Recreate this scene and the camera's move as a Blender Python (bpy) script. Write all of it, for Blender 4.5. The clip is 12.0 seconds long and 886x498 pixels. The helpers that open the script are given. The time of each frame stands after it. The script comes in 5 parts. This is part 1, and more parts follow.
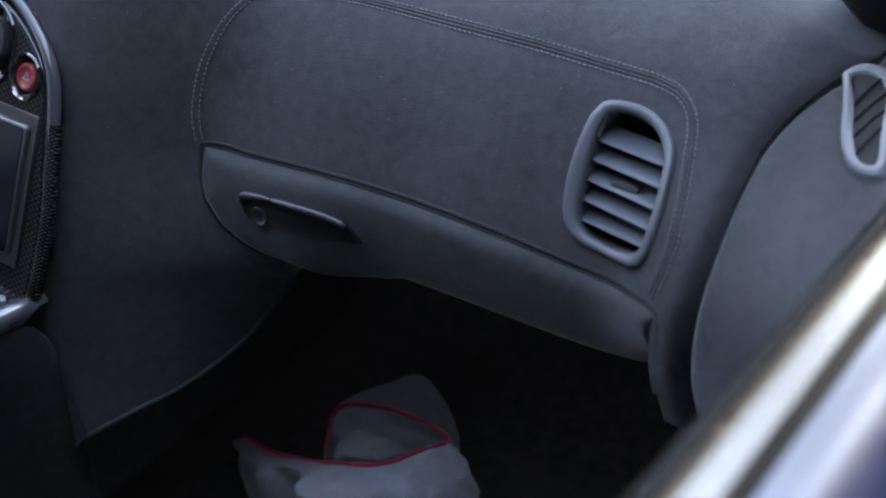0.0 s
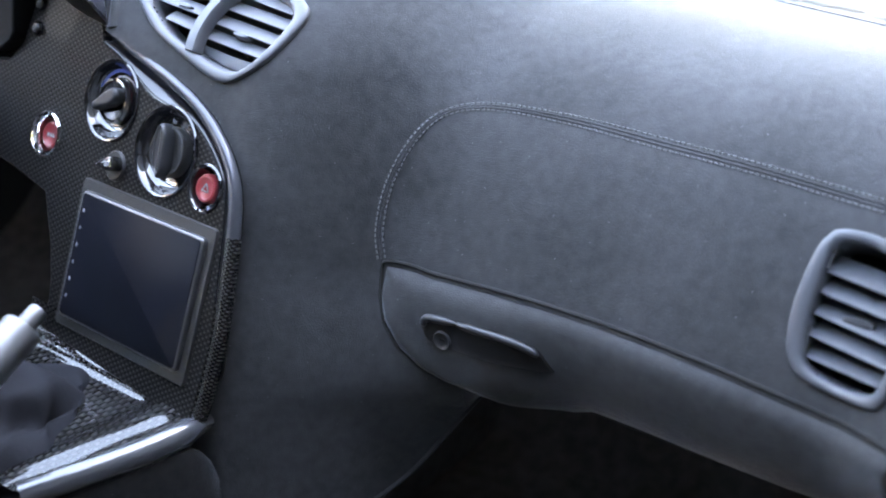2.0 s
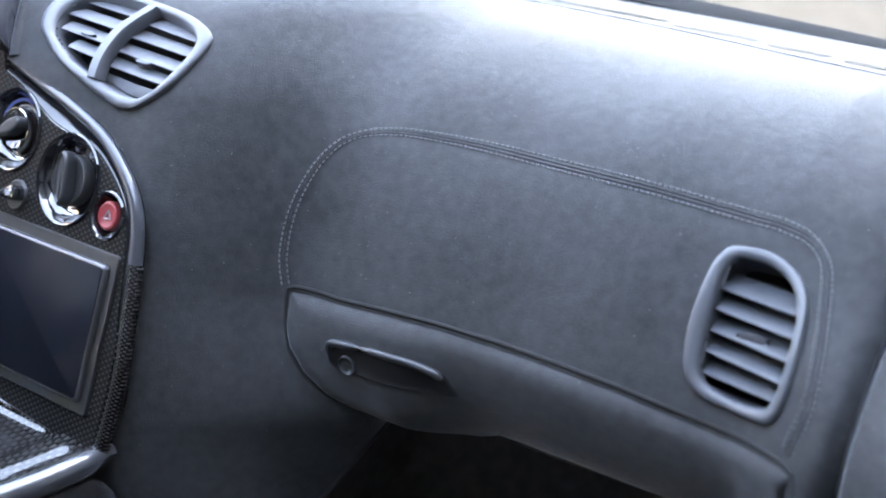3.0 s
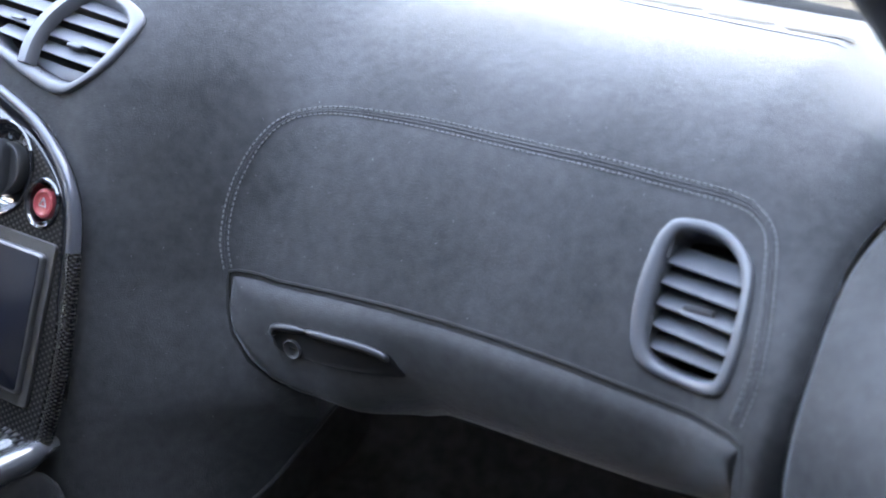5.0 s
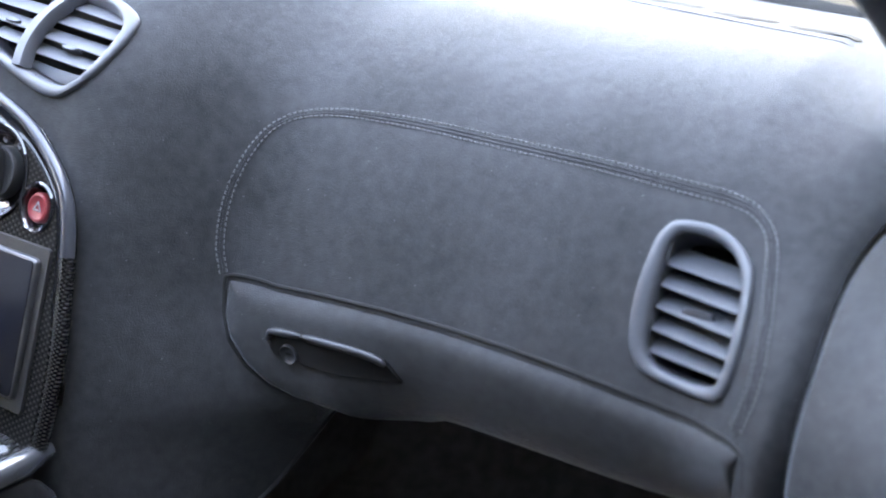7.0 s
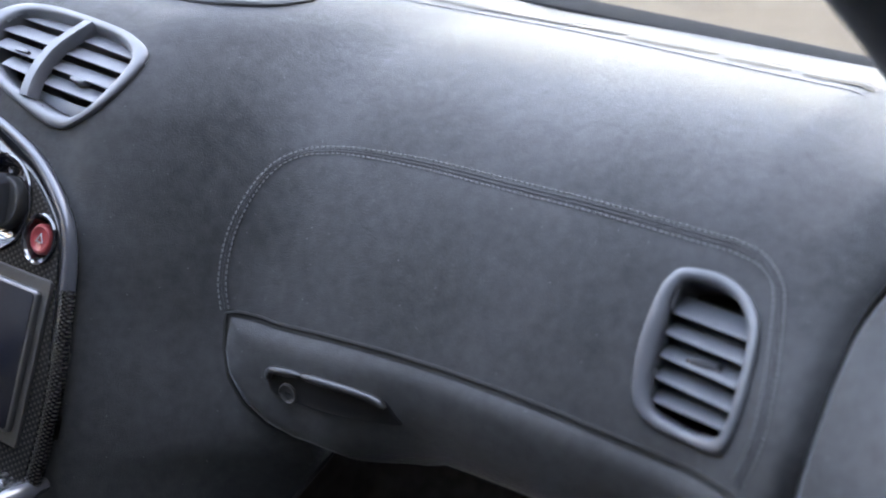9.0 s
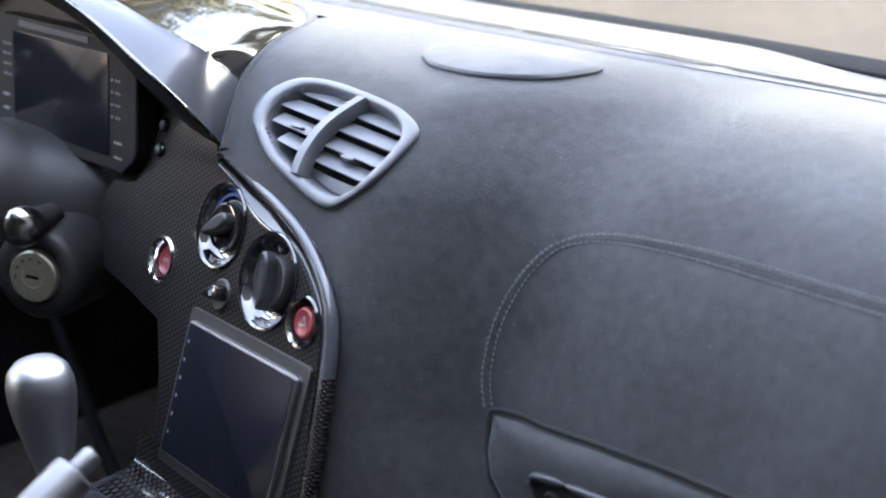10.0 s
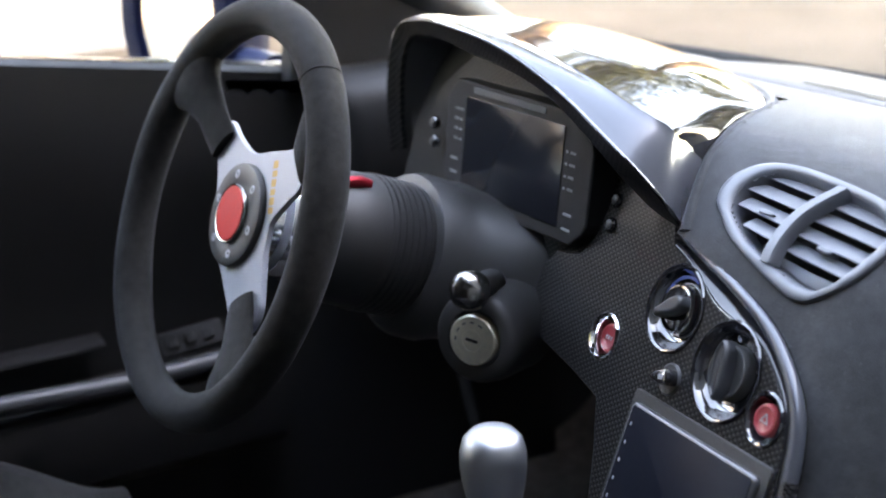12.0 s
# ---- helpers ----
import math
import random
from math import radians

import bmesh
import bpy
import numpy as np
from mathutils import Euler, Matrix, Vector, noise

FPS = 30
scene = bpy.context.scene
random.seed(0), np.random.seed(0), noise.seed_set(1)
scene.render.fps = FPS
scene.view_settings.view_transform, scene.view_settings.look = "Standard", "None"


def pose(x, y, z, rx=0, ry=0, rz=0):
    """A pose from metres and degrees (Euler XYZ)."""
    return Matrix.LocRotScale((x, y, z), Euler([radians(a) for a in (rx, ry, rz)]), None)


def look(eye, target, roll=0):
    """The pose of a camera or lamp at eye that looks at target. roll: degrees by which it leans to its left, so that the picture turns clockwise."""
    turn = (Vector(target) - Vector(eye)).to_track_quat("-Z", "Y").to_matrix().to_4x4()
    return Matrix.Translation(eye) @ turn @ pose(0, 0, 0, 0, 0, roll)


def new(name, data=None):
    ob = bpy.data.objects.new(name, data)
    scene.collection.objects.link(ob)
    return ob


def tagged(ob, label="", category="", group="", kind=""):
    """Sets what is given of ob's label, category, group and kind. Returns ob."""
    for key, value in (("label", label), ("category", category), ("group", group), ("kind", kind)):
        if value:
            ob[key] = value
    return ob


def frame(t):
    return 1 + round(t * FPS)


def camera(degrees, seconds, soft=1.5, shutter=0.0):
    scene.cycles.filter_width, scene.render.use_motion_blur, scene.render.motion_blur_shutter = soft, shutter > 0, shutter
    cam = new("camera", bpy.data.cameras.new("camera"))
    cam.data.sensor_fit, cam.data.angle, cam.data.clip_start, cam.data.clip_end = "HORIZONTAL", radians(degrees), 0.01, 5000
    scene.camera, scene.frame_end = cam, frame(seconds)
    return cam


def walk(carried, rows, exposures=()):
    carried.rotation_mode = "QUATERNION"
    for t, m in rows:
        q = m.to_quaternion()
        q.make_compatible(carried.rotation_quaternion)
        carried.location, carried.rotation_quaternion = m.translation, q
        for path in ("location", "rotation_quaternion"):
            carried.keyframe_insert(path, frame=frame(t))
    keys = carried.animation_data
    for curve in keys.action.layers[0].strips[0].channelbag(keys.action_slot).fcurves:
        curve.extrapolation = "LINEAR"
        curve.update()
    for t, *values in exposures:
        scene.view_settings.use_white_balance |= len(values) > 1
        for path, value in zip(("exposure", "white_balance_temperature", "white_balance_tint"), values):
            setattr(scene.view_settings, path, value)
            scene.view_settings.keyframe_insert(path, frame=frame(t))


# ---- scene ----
cam = camera(36.7, 12.0, soft=2.0)
PATH = [
    (0, (0.899, -0.687, 0.852), (0.01, 0.749, -0.218), 1.0),
    (0.5, (0.867, -0.669, 0.832), (-0.016, 0.836, -0.146), 2.5),
    (1, (0.87, -0.656, 0.819), (-0.002, 0.866, -0.143), 2.1),
    (1.5, (0.833, -0.674, 0.824), (-0.054, 0.857, -0.109), 2.2),
    (2, (0.799, -0.698, 0.821), (-0.234, 0.757, -0.083), 1.1),
    (2.5, (0.802, -0.701, 0.816), (-0.244, 0.776, -0.033), 1.7),
    (3, (0.822, -0.695, 0.805), (-0.146, 0.844, -0.028), 2.0),
    (3.2, (0.817, -0.688, 0.813), (-0.106, 0.866, -0.044), 2.5),
    (5, (0.824, -0.678, 0.803), (-0.082, 0.88, -0.064), 1.3),
    (5.5, (0.823, -0.676, 0.801), (-0.088, 0.876, -0.071), 1.1),
    (6, (0.826, -0.671, 0.798), (-0.114, 0.876, -0.051), 0.6),
    (6.5, (0.827, -0.667, 0.797), (-0.115, 0.877, -0.056), 0.6),
    (7, (0.831, -0.659, 0.797), (-0.102, 0.886, -0.066), 0.7),
    (7.2, (0.834, -0.657, 0.794), (-0.081, 0.899, -0.067), 0.9),
    (8.8, (0.854, -0.621, 0.798), (-0.077, 0.942, -0.033), -0.4),
    (9, (0.832, -0.647, 0.794), (-0.133, 0.907, -0.015), 1.8),
    (9.5, (0.79, -0.636, 0.802), (-0.308, 0.798, -0.057), 1.4),
    (10, (0.804, -0.559, 0.788), (-0.55, 0.715, 0.052), -2.3),
    (10.5, (0.792, -0.56, 0.78), (-0.704, 0.568, 0.08), -2.7),
    (11, (0.77, -0.578, 0.782), (-0.797, 0.472, 0.117), -2.7),
    (11.5, (0.744, -0.598, 0.787), (-0.885, 0.355, 0.126), -2.5),
    (11.8, (0.731, -0.606, 0.789), (-0.925, 0.308, 0.14), -2.3),
    (12, (0.73, -0.611, 0.793), (-0.949, 0.28, 0.172), -2.6),
]
walk(cam, [(t, look(eye, target, roll)) for t, eye, target, roll in PATH],
     exposures=[(0, 4.85, 8400, 18), (0.5, 5.65, 8600, 16), (1.0, 5.85, 8600, 16), (1.5, 5.95, 8900, 16), (7, 6.1, 9300, 17), (9, 5.65, 9800, 18), (10.5, 5.65, 9800, 17), (12, 5.65, 9800, 17)])
cam.data.dof.use_dof, cam.data.dof.focus_distance, cam.data.dof.aperture_fstop = True, 1.02, 4.8

# ---- light ----
world = bpy.data.worlds.new("sky")
scene.world = world
world.use_nodes = True
sky = world.node_tree.nodes.new("ShaderNodeTexSky")
sky.sky_type, sky.sun_disc = "NISHITA", False
sky.sun_elevation, sky.sun_rotation = radians(34.4), radians(59)
world.node_tree.links.new(sky.outputs[0], world.node_tree.nodes["Background"].inputs[0])
world.node_tree.nodes["Background"].inputs[1].default_value = 0.15
sun_lamp = bpy.data.lights.new("sun", "SUN")
sun_lamp.energy, sun_lamp.angle, sun_lamp.color = 3.5, radians(0.6), (1.0, 0.90, 0.78)
sun_ob = new("sun", sun_lamp)
sun_ob.matrix_world = look((5.0, 3.0, 4.0), (0, 0, 0))


# ---- materials ----
def material(name, base=(.5, .5, .5), rough=.5, metal=0.0, coat=0.0, sheen=0.0, vary=0.0, vary_scale=9.0, bump=0.0, bump_scale=900.0, spec=.5, rough_vary=0.0):
    m = bpy.data.materials.new(name)
    m.use_nodes = True
    nt = m.node_tree
    b = nt.nodes["Principled BSDF"]
    b.inputs["Base Color"].default_value = (*base, 1)
    b.inputs["Roughness"].default_value = rough
    b.inputs["Metallic"].default_value = metal
    b.inputs["Coat Weight"].default_value = coat
    b.inputs["Coat Roughness"].default_value = .04
    b.inputs["Sheen Weight"].default_value = sheen
    b.inputs["Sheen Roughness"].default_value = .45
    b.inputs["Specular IOR Level"].default_value = spec
    co = nt.nodes.new("ShaderNodeTexCoord")
    if vary or rough_vary:
        n1, n2 = nt.nodes.new("ShaderNodeTexNoise"), nt.nodes.new("ShaderNodeTexNoise")
        n1.inputs["Scale"].default_value, n2.inputs["Scale"].default_value = vary_scale, vary_scale * 14
        n1.inputs["Detail"].default_value, n2.inputs["Detail"].default_value = 5, 4
        add = nt.nodes.new("ShaderNodeMix")
        add.data_type = "FLOAT"
        add.inputs[0].default_value = .38
        for n in (n1, n2):
            nt.links.new(co.outputs["Object"], n.inputs["Vector"])
        nt.links.new(n1.outputs["Fac"], add.inputs[2])
        nt.links.new(n2.outputs["Fac"], add.inputs[3])
        if vary:
            ramp = nt.nodes.new("ShaderNodeValToRGB")
            ramp.color_ramp.elements[0].position, ramp.color_ramp.elements[1].position = .3, .7
            ramp.color_ramp.elements[0].color = (*[c * (1 - vary) for c in base], 1)
            ramp.color_ramp.elements[1].color = (*[min(1, c * (1 + vary)) for c in base], 1)
            nt.links.new(add.outputs[0], ramp.inputs[0])
            nt.links.new(ramp.outputs[0], b.inputs["Base Color"])
        if rough_vary:
            mp = nt.nodes.new("ShaderNodeMapRange")
            mp.inputs[1].default_value, mp.inputs[2].default_value = .3, .7
            mp.inputs[3].default_value, mp.inputs[4].default_value = max(.02, rough - rough_vary), min(1, rough + rough_vary)
            nt.links.new(add.outputs[0], mp.inputs[0])
            nt.links.new(mp.outputs[0], b.inputs["Roughness"])
    if bump:
        n3, bp = nt.nodes.new("ShaderNodeTexNoise"), nt.nodes.new("ShaderNodeBump")
        n3.inputs["Scale"].default_value, n3.inputs["Detail"].default_value = bump_scale, 3
        bp.inputs["Strength"].default_value, bp.inputs["Distance"].default_value = bump, .001
        nt.links.new(co.outputs["Object"], n3.inputs["Vector"])
        nt.links.new(n3.outputs["Fac"], bp.inputs["Height"])
        nt.links.new(bp.outputs[0], b.inputs["Normal"])
    return m


def carbon_material(name, pitch, gloss):
    """Twill of glossy lacquered carbon: alternating tows with their own tone and tilt."""
    m = material(name, (.02, .02, .022), .46, 0, gloss, spec=.09)
    nt = m.node_tree
    b = nt.nodes["Principled BSDF"]
    co = nt.nodes.new("ShaderNodeTexCoord")
    mp = nt.nodes.new("ShaderNodeMapping")
    mp.inputs["Rotation"].default_value = (radians(-22), 0, radians(4))
    nt.links.new(co.outputs["Object"], mp.inputs[0])
    sep = nt.nodes.new("ShaderNodeSeparateXYZ")
    nt.links.new(mp.outputs[0], sep.inputs[0])

    def mathn(op, a, c=None):
        n = nt.nodes.new("ShaderNodeMath")
        n.operation = op
        for k, value in enumerate((a, c)):
            if value is None:
                continue
            if isinstance(value, (int, float)):
                n.inputs[k].default_value = value
            else:
                nt.links.new(value, n.inputs[k])
        return n.outputs[0]
    depth = mathn("MULTIPLY", sep.outputs[1], .9)
    i = mathn("DIVIDE", sep.outputs[0], pitch)
    j = mathn("DIVIDE", mathn("ADD", sep.outputs[2], depth), pitch)
    odd = mathn("MODULO", mathn("ADD", mathn("ADD", mathn("FLOOR", i), mathn("FLOOR", j)), 4000), 2)
    si = mathn("ABSOLUTE", mathn("SINE", mathn("MULTIPLY", i, math.pi)))
    sj = mathn("ABSOLUTE", mathn("SINE", mathn("MULTIPLY", j, math.pi)))
    dome = mathn("MULTIPLY", si, sj)
    ramp = nt.nodes.new("ShaderNodeMix")
    ramp.data_type = "RGBA"
    ramp.inputs[6].default_value, ramp.inputs[7].default_value = (.003, .003, .0035, 1), (.046, .043, .041, 1)
    nt.links.new(mathn("MULTIPLY", odd, dome), ramp.inputs[0])
    nt.links.new(ramp.outputs[2], b.inputs["Base Color"])
    bp = nt.nodes.new("ShaderNodeBump")
    bp.inputs["Strength"].default_value, bp.inputs["Distance"].default_value = .35, .0006
    nt.links.new(dome, bp.inputs["Height"])
    nt.links.new(bp.outputs[0], b.inputs["Normal"])
    return m


def suede_material(name, base, nap):
    """Microfibre: brushed patches, fine nap and scattered lint."""
    m = material(name, base, .90, 0, .05 if nap > .1 else 0, nap, .36 if nap > .1 else .6, 8.0, .6, 1000.0, .2)
    m.node_tree.nodes["Principled BSDF"].inputs["Sheen Roughness"].default_value = .34
    m.node_tree.nodes["Principled BSDF"].inputs["Coat Roughness"].default_value = .34
    for n in m.node_tree.nodes:
        if n.type == "VALTORGB":
            n.color_ramp.elements[0].position, n.color_ramp.elements[1].position = .36, .66
    nt = m.node_tree
    b = nt.nodes["Principled BSDF"]
    co = nt.nodes.new("ShaderNodeTexCoord")
    vor = nt.nodes.new("ShaderNodeTexVoronoi")
    vor.inputs["Scale"].default_value = 130
    vor.inputs["Randomness"].default_value = 1
    nt.links.new(co.outputs["Object"], vor.inputs["Vector"])
    lint = nt.nodes.new("ShaderNodeMath")
    lint.operation = "LESS_THAN"
    lint.inputs[1].default_value = .045 if nap > .1 else .014
    nt.links.new(vor.outputs["Distance"], lint.inputs[0])
    old = b.inputs["Base Color"].links[0].from_socket
    mix = nt.nodes.new("ShaderNodeMix")
    mix.data_type = "RGBA"
    mix.inputs[7].default_value = (.15, .15, .155, 1)
    nt.links.new(lint.outputs[0], mix.inputs[0])
    nt.links.new(old, mix.inputs[6])
    nt.links.new(mix.outputs[2], b.inputs["Base Color"])
    b.inputs["Sheen Tint"].default_value = (.86, .91, 1, 1)
    return m


SUEDE = suede_material("charcoal suede", (.035, .036, .0376), .36)
SUEDE_DARK = suede_material("black suede", (.0115, .0108, .0102), .06)
CARBON = carbon_material("satin carbon weave", .0034, .16)
CARBON_GLOSS = carbon_material("lacquered carbon weave", .0034, 1.0)
CARBON_FINE = carbon_material("fine lacquered carbon weave", .0021, 1.0)
LACQUER = material("clear lacquer over black", (.012, .012, .014), .05, 0, 0, rough_vary=.02, vary_scale=30, spec=.5)
PLASTIC = material("satin grey plastic", (.085, .089, .10), .45, vary=.08, vary_scale=40, bump=.12, bump_scale=1500, rough_vary=.08)
PLASTIC_LIGHT = material("pale grey plastic", (.15, .155, .165), .45, vary=.08, vary_scale=40, bump=.12, bump_scale=1500, rough_vary=.08)
PLASTIC_DARK = material("dark grey plastic", (.070, .074, .083), .42, vary=.08, vary_scale=40, bump=.12, bump_scale=1500, rough_vary=.08)
BLACK = material("black plastic", (.021, .0205, .021), .5, vary=.2, vary_scale=30, bump=.2, bump_scale=1600, rough_vary=.1)
GRIP = material("satin black plastic", (.024, .025, .028), .38, vary=.1, vary_scale=60, rough_vary=.06)
MESH_GREY = material("matt grey grille cloth", (.055, .057, .062), .8, vary=.2, vary_scale=60, bump=.4, bump_scale=1300)
VOID = material("duct black", (.010, .010, .010), .9, vary=.2)
GLOSS = material("gloss black plastic", (.012, .012, .014), .07, 0, 1, rough_vary=.03, vary_scale=60)
GLASS_BLACK = material("black display glass", (.008, .009, .013), .30, 0, 0, vary=.1, vary_scale=25, spec=.04)
GLASS_SMOKED = material("smoked display glass", (.010, .011, .014), .16, 0, 0, vary=.1, vary_scale=25, spec=.10)
EDGE_GREY = material("grey lacquered edge", (.052, .056, .066), .26, .3, .25, rough_vary=.012, vary_scale=40)
VINYL = material("black vinyl", (.0095, .0095, .0105), .6, vary=.2, vary_scale=30, bump=.25, bump_scale=900, rough_vary=.08, spec=.22)
ALU = material("brushed aluminium", (.34, .35, .365), .44, 1, vary=.06, vary_scale=60, rough_vary=.08)
ALU_DULL = material("dull brushed aluminium", (.19, .195, .205), .46, 1, vary=.06, vary_scale=60, rough_vary=.08)
ALU_GREY = material("anodised grey aluminium", (.30, .31, .34), .45, .35, vary=.08, vary_scale=50, rough_vary=.06)
CHROME = material("bright chrome", (.82, .83, .85), .10, 1, vary=.04, vary_scale=60, rough_vary=.05)
PULL_METAL = material("dull dark metal", (.05, .052, .058), .34, .3)
BLACK_CHROME = material("dark polished metal", (.30, .29, .28), .22, 1, vary=.1, vary_scale=80, rough_vary=.06)
STEEL = material("worn nickel", (.80, .75, .62), .52, 1, vary=.15, vary_scale=150, rough_vary=.1)
RED = material("red plastic", (.23, .022, .028), .40, 0, .1, vary=.15, vary_scale=120, rough_vary=.08)
RED_METAL = material("red anodised metal", (.55, .03, .05), .28, .7, vary=.1, vary_scale=120)
THREAD = material("grey thread", (.12, .12, .123), .8, vary=.15, vary_scale=300)
WHITE_INK = material("pale print", (.20, .205, .22), .5, vary=.1, vary_scale=200)
YELLOW_INK = material("ochre print", (.42, .24, .06), .5, vary=.2, vary_scale=200)
LEATHER = material("black leather", (.017, .018, .022), .8, vary=.25, vary_scale=25, bump=.35, bump_scale=420, rough_vary=.1, spec=.12)
CARPET = material("black carpet", (.085, .076, .070), .95, vary=.5, vary_scale=60, bump=.8, bump_scale=500)
CLOTH = material("grey terry cloth", (.55, .56, .58), .95, vary=.18, vary_scale=45, bump=.8, bump_scale=900)
HEM = material("red hem thread", (.38, .02, .05), .85, vary=.2, vary_scale=200, bump=.4)
PAINT = material("dark blue car paint", (.008, .016, .05), .35, 0, .15, vary=.05)
# Car paint again, its colour darkened so the mirror shell looks less lit.
PAINT_DIMMED = material("dimmed dark blue paint", (.004, .008, .028), .5, 0, 0, vary=.05, spec=.08)
RED_BRIGHT = material("bright red plastic", (.52, .030, .028), .5, vary=.12, vary_scale=160, rough_vary=.08, spec=.25)
EDGE_GLOSS = material("lacquered pale edge", (.060, .063, .070), .22, .2, 1.0, rough_vary=.02, vary_scale=40)
SILVER = material("bright sill trim", (.13, .122, .11), .27, 1, vary=.05, rough_vary=.012)
RUBBER = material("black rubber", (.014, .014, .014), .8, vary=.2, vary_scale=30, spec=.08)
GROUND = material("dry sandy ground", (.088, .072, .055), .95, vary=.26, vary_scale=1.3, bump=.4, bump_scale=60, spec=.03)
# Kept dark so the unseen walls send little bounced light into the car.
WALL_DARK = material("dark render of unseen walls", (.045, .046, .049), .9, vary=.2, vary_scale=1.5, bump=.3, bump_scale=40)
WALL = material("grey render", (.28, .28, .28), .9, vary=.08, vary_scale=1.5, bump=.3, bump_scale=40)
BARK = material("bark", (.10, .075, .055), .95, vary=.4, vary_scale=12, bump=.8, bump_scale=40)
LEAF = material("leaf green", (.10, .115, .03), .6, vary=.45, vary_scale=3)
MIRROR = material("mirror glass", (.95, .95, .95), .01, 1, vary=.01)
GLASS = bpy.data.materials.new("windscreen glass")
GLASS.use_nodes = True
gnt = GLASS.node_tree
gnt.nodes.remove(gnt.nodes["Principled BSDF"])
g_mix, g_clear, g_gloss, g_fres = (gnt.nodes.new("ShaderNode" + k) for k in ("MixShader", "BsdfTransparent", "BsdfGlossy", "Fresnel"))
g_gloss.inputs["Roughness"].default_value = .02
g_fres.inputs[0].default_value = 1.012
gnt.links.new(g_fres.outputs[0], g_mix.inputs[0])
gnt.links.new(g_clear.outputs[0], g_mix.inputs[1])
gnt.links.new(g_gloss.outputs[0], g_mix.inputs[2])
gnt.links.new(g_mix.outputs[0], gnt.nodes["Material Output"].inputs[0])


# ---- building tools ----
def mesh_object(name, bm, mat, smooth_faces=True):
    me = bpy.data.meshes.new(name)
    bmesh.ops.recalc_face_normals(bm, faces=bm.faces)
    for f in bm.faces:
        f.smooth = smooth_faces
    bm.to_mesh(me)
    bm.free()
    me.materials.append(mat)
    ob = new(name, me)
    if smooth_faces:
        me.set_sharp_from_angle(angle=radians(38))
    return ob


def part(name, bm, mat, parent, label="", smooth_faces=True):
    ob = mesh_object(name, bm, mat, smooth_faces)
    ob.parent = parent
    ob.matrix_parent_inverse = parent.matrix_world.inverted()
    return tagged(ob, label)


def thing(name, label, category, at=(0, 0, 0), group="", kind=""):
    ob = new(name)
    ob.empty_display_size = .02
    ob.matrix_world = Matrix.Translation(at)
    return tagged(ob, label, category, group, kind)


def single(name, bm, mat, label, category, group="", kind="", smooth_faces=True):
    return tagged(mesh_object(name, bm, mat, smooth_faces), label, category, group, kind)


def basis(origin, normal, along=(1, 0, 0)):
    """A frame with its third axis on normal and its first near along."""
    n = Vector(normal).normalized()
    u = Vector(along) - n * Vector(along).dot(n)
    u.normalize()
    v = n.cross(u)
    return Matrix(((u.x, v.x, n.x, origin[0]), (u.y, v.y, n.y, origin[1]), (u.z, v.z, n.z, origin[2]), (0, 0, 0, 1)))


def loop(pts, n, stretch=1.0):
    """n even points of a closed smooth curve through pts; stretch: the length of one unit of the second axis."""
    p = [np.array(q, float) for q in pts]
    p = p[-2:] + p + p[:3]
    out = spline(p, 1 + (len(p) - 1) * 24)[48:-48 - 24]
    out = np.vstack([out, out[:1]])
    run = np.r_[0, np.cumsum(np.linalg.norm(np.diff(out, axis=0) * np.r_[1, stretch, [1] * (out.shape[1] - 2)], axis=1))]
    at = np.linspace(0, run[-1], n + 1)[:-1]
    return np.stack([np.interp(at, run, out[:, k]) for k in range(out.shape[1])], 1)


def inset(pts, d):
    """A closed outline drawn in by d."""
    p = np.array(pts, float)
    area = np.sum(p[:, 0] * np.roll(p[:, 1], -1) - np.roll(p[:, 0], -1) * p[:, 1])
    t = np.roll(p, -1, 0) - np.roll(p, 1, 0)
    n = np.stack([-t[:, 1], t[:, 0]], 1) * (1 if area > 0 else -1)
    return p + d * n / (np.linalg.norm(n, axis=1, keepdims=True) + 1e-9)


def rings(bm, rows, closed=True, cap_end=False, cap_start=False):
    """Joins rows of places with quads."""
    vs = [[bm.verts.new(p) for p in row] for row in rows]
    n = len(vs[0])
    for a, b in zip(vs, vs[1:]):
        for k in range(n if closed else n - 1):
            bm.faces.new((a[k], a[(k + 1) % n], b[(k + 1) % n], b[k]))
    if cap_end:
        bm.faces.new(vs[-1])
    if cap_start:
        bm.faces.new(vs[0][::-1])
    return vs


def slab(bm, outline, m, steps, back=True):
    """A plate with the given outline in the frame m; steps: (drawn in, height) from its back to its face."""
    rows = []
    for d, h in steps:
        q = inset(outline, d) if d else np.array(outline, float)
        rows.append([m @ Vector((x, y, h)) for x, y in q])
    rings(bm, rows, cap_end=True, cap_start=back)


def lathe(bm, m, profile, n=40, cap=True):
    """profile: (radius, height) along the third axis of m."""
    rows = [[m @ Vector((r * math.cos(2 * math.pi * k / n), r * math.sin(2 * math.pi * k / n), h)) for k in range(n)] for r, h in profile]
    rings(bm, rows, cap_end=cap, cap_start=cap)


def tube(bm, pts, r, n=10, cap=True):
    """A round bar along pts; r is a number or one for each point."""
    p = [Vector(q) for q in pts]
    rows, side = [], None
    for k, q in enumerate(p):
        t = (p[min(k + 1, len(p) - 1)] - p[max(k - 1, 0)]).normalized()
        if side is None:
            side = t.orthogonal().normalized()
        side = (side - t * side.dot(t)).normalized()
        up = t.cross(side)
        rad = float(r[k] if isinstance(r, (list, tuple, np.ndarray)) else r)
        rows.append([q + rad * (math.cos(2 * math.pi * i / n) * side + math.sin(2 * math.pi * i / n) * up) for i in range(n)])
    rings(bm, rows, cap_end=cap, cap_start=cap)


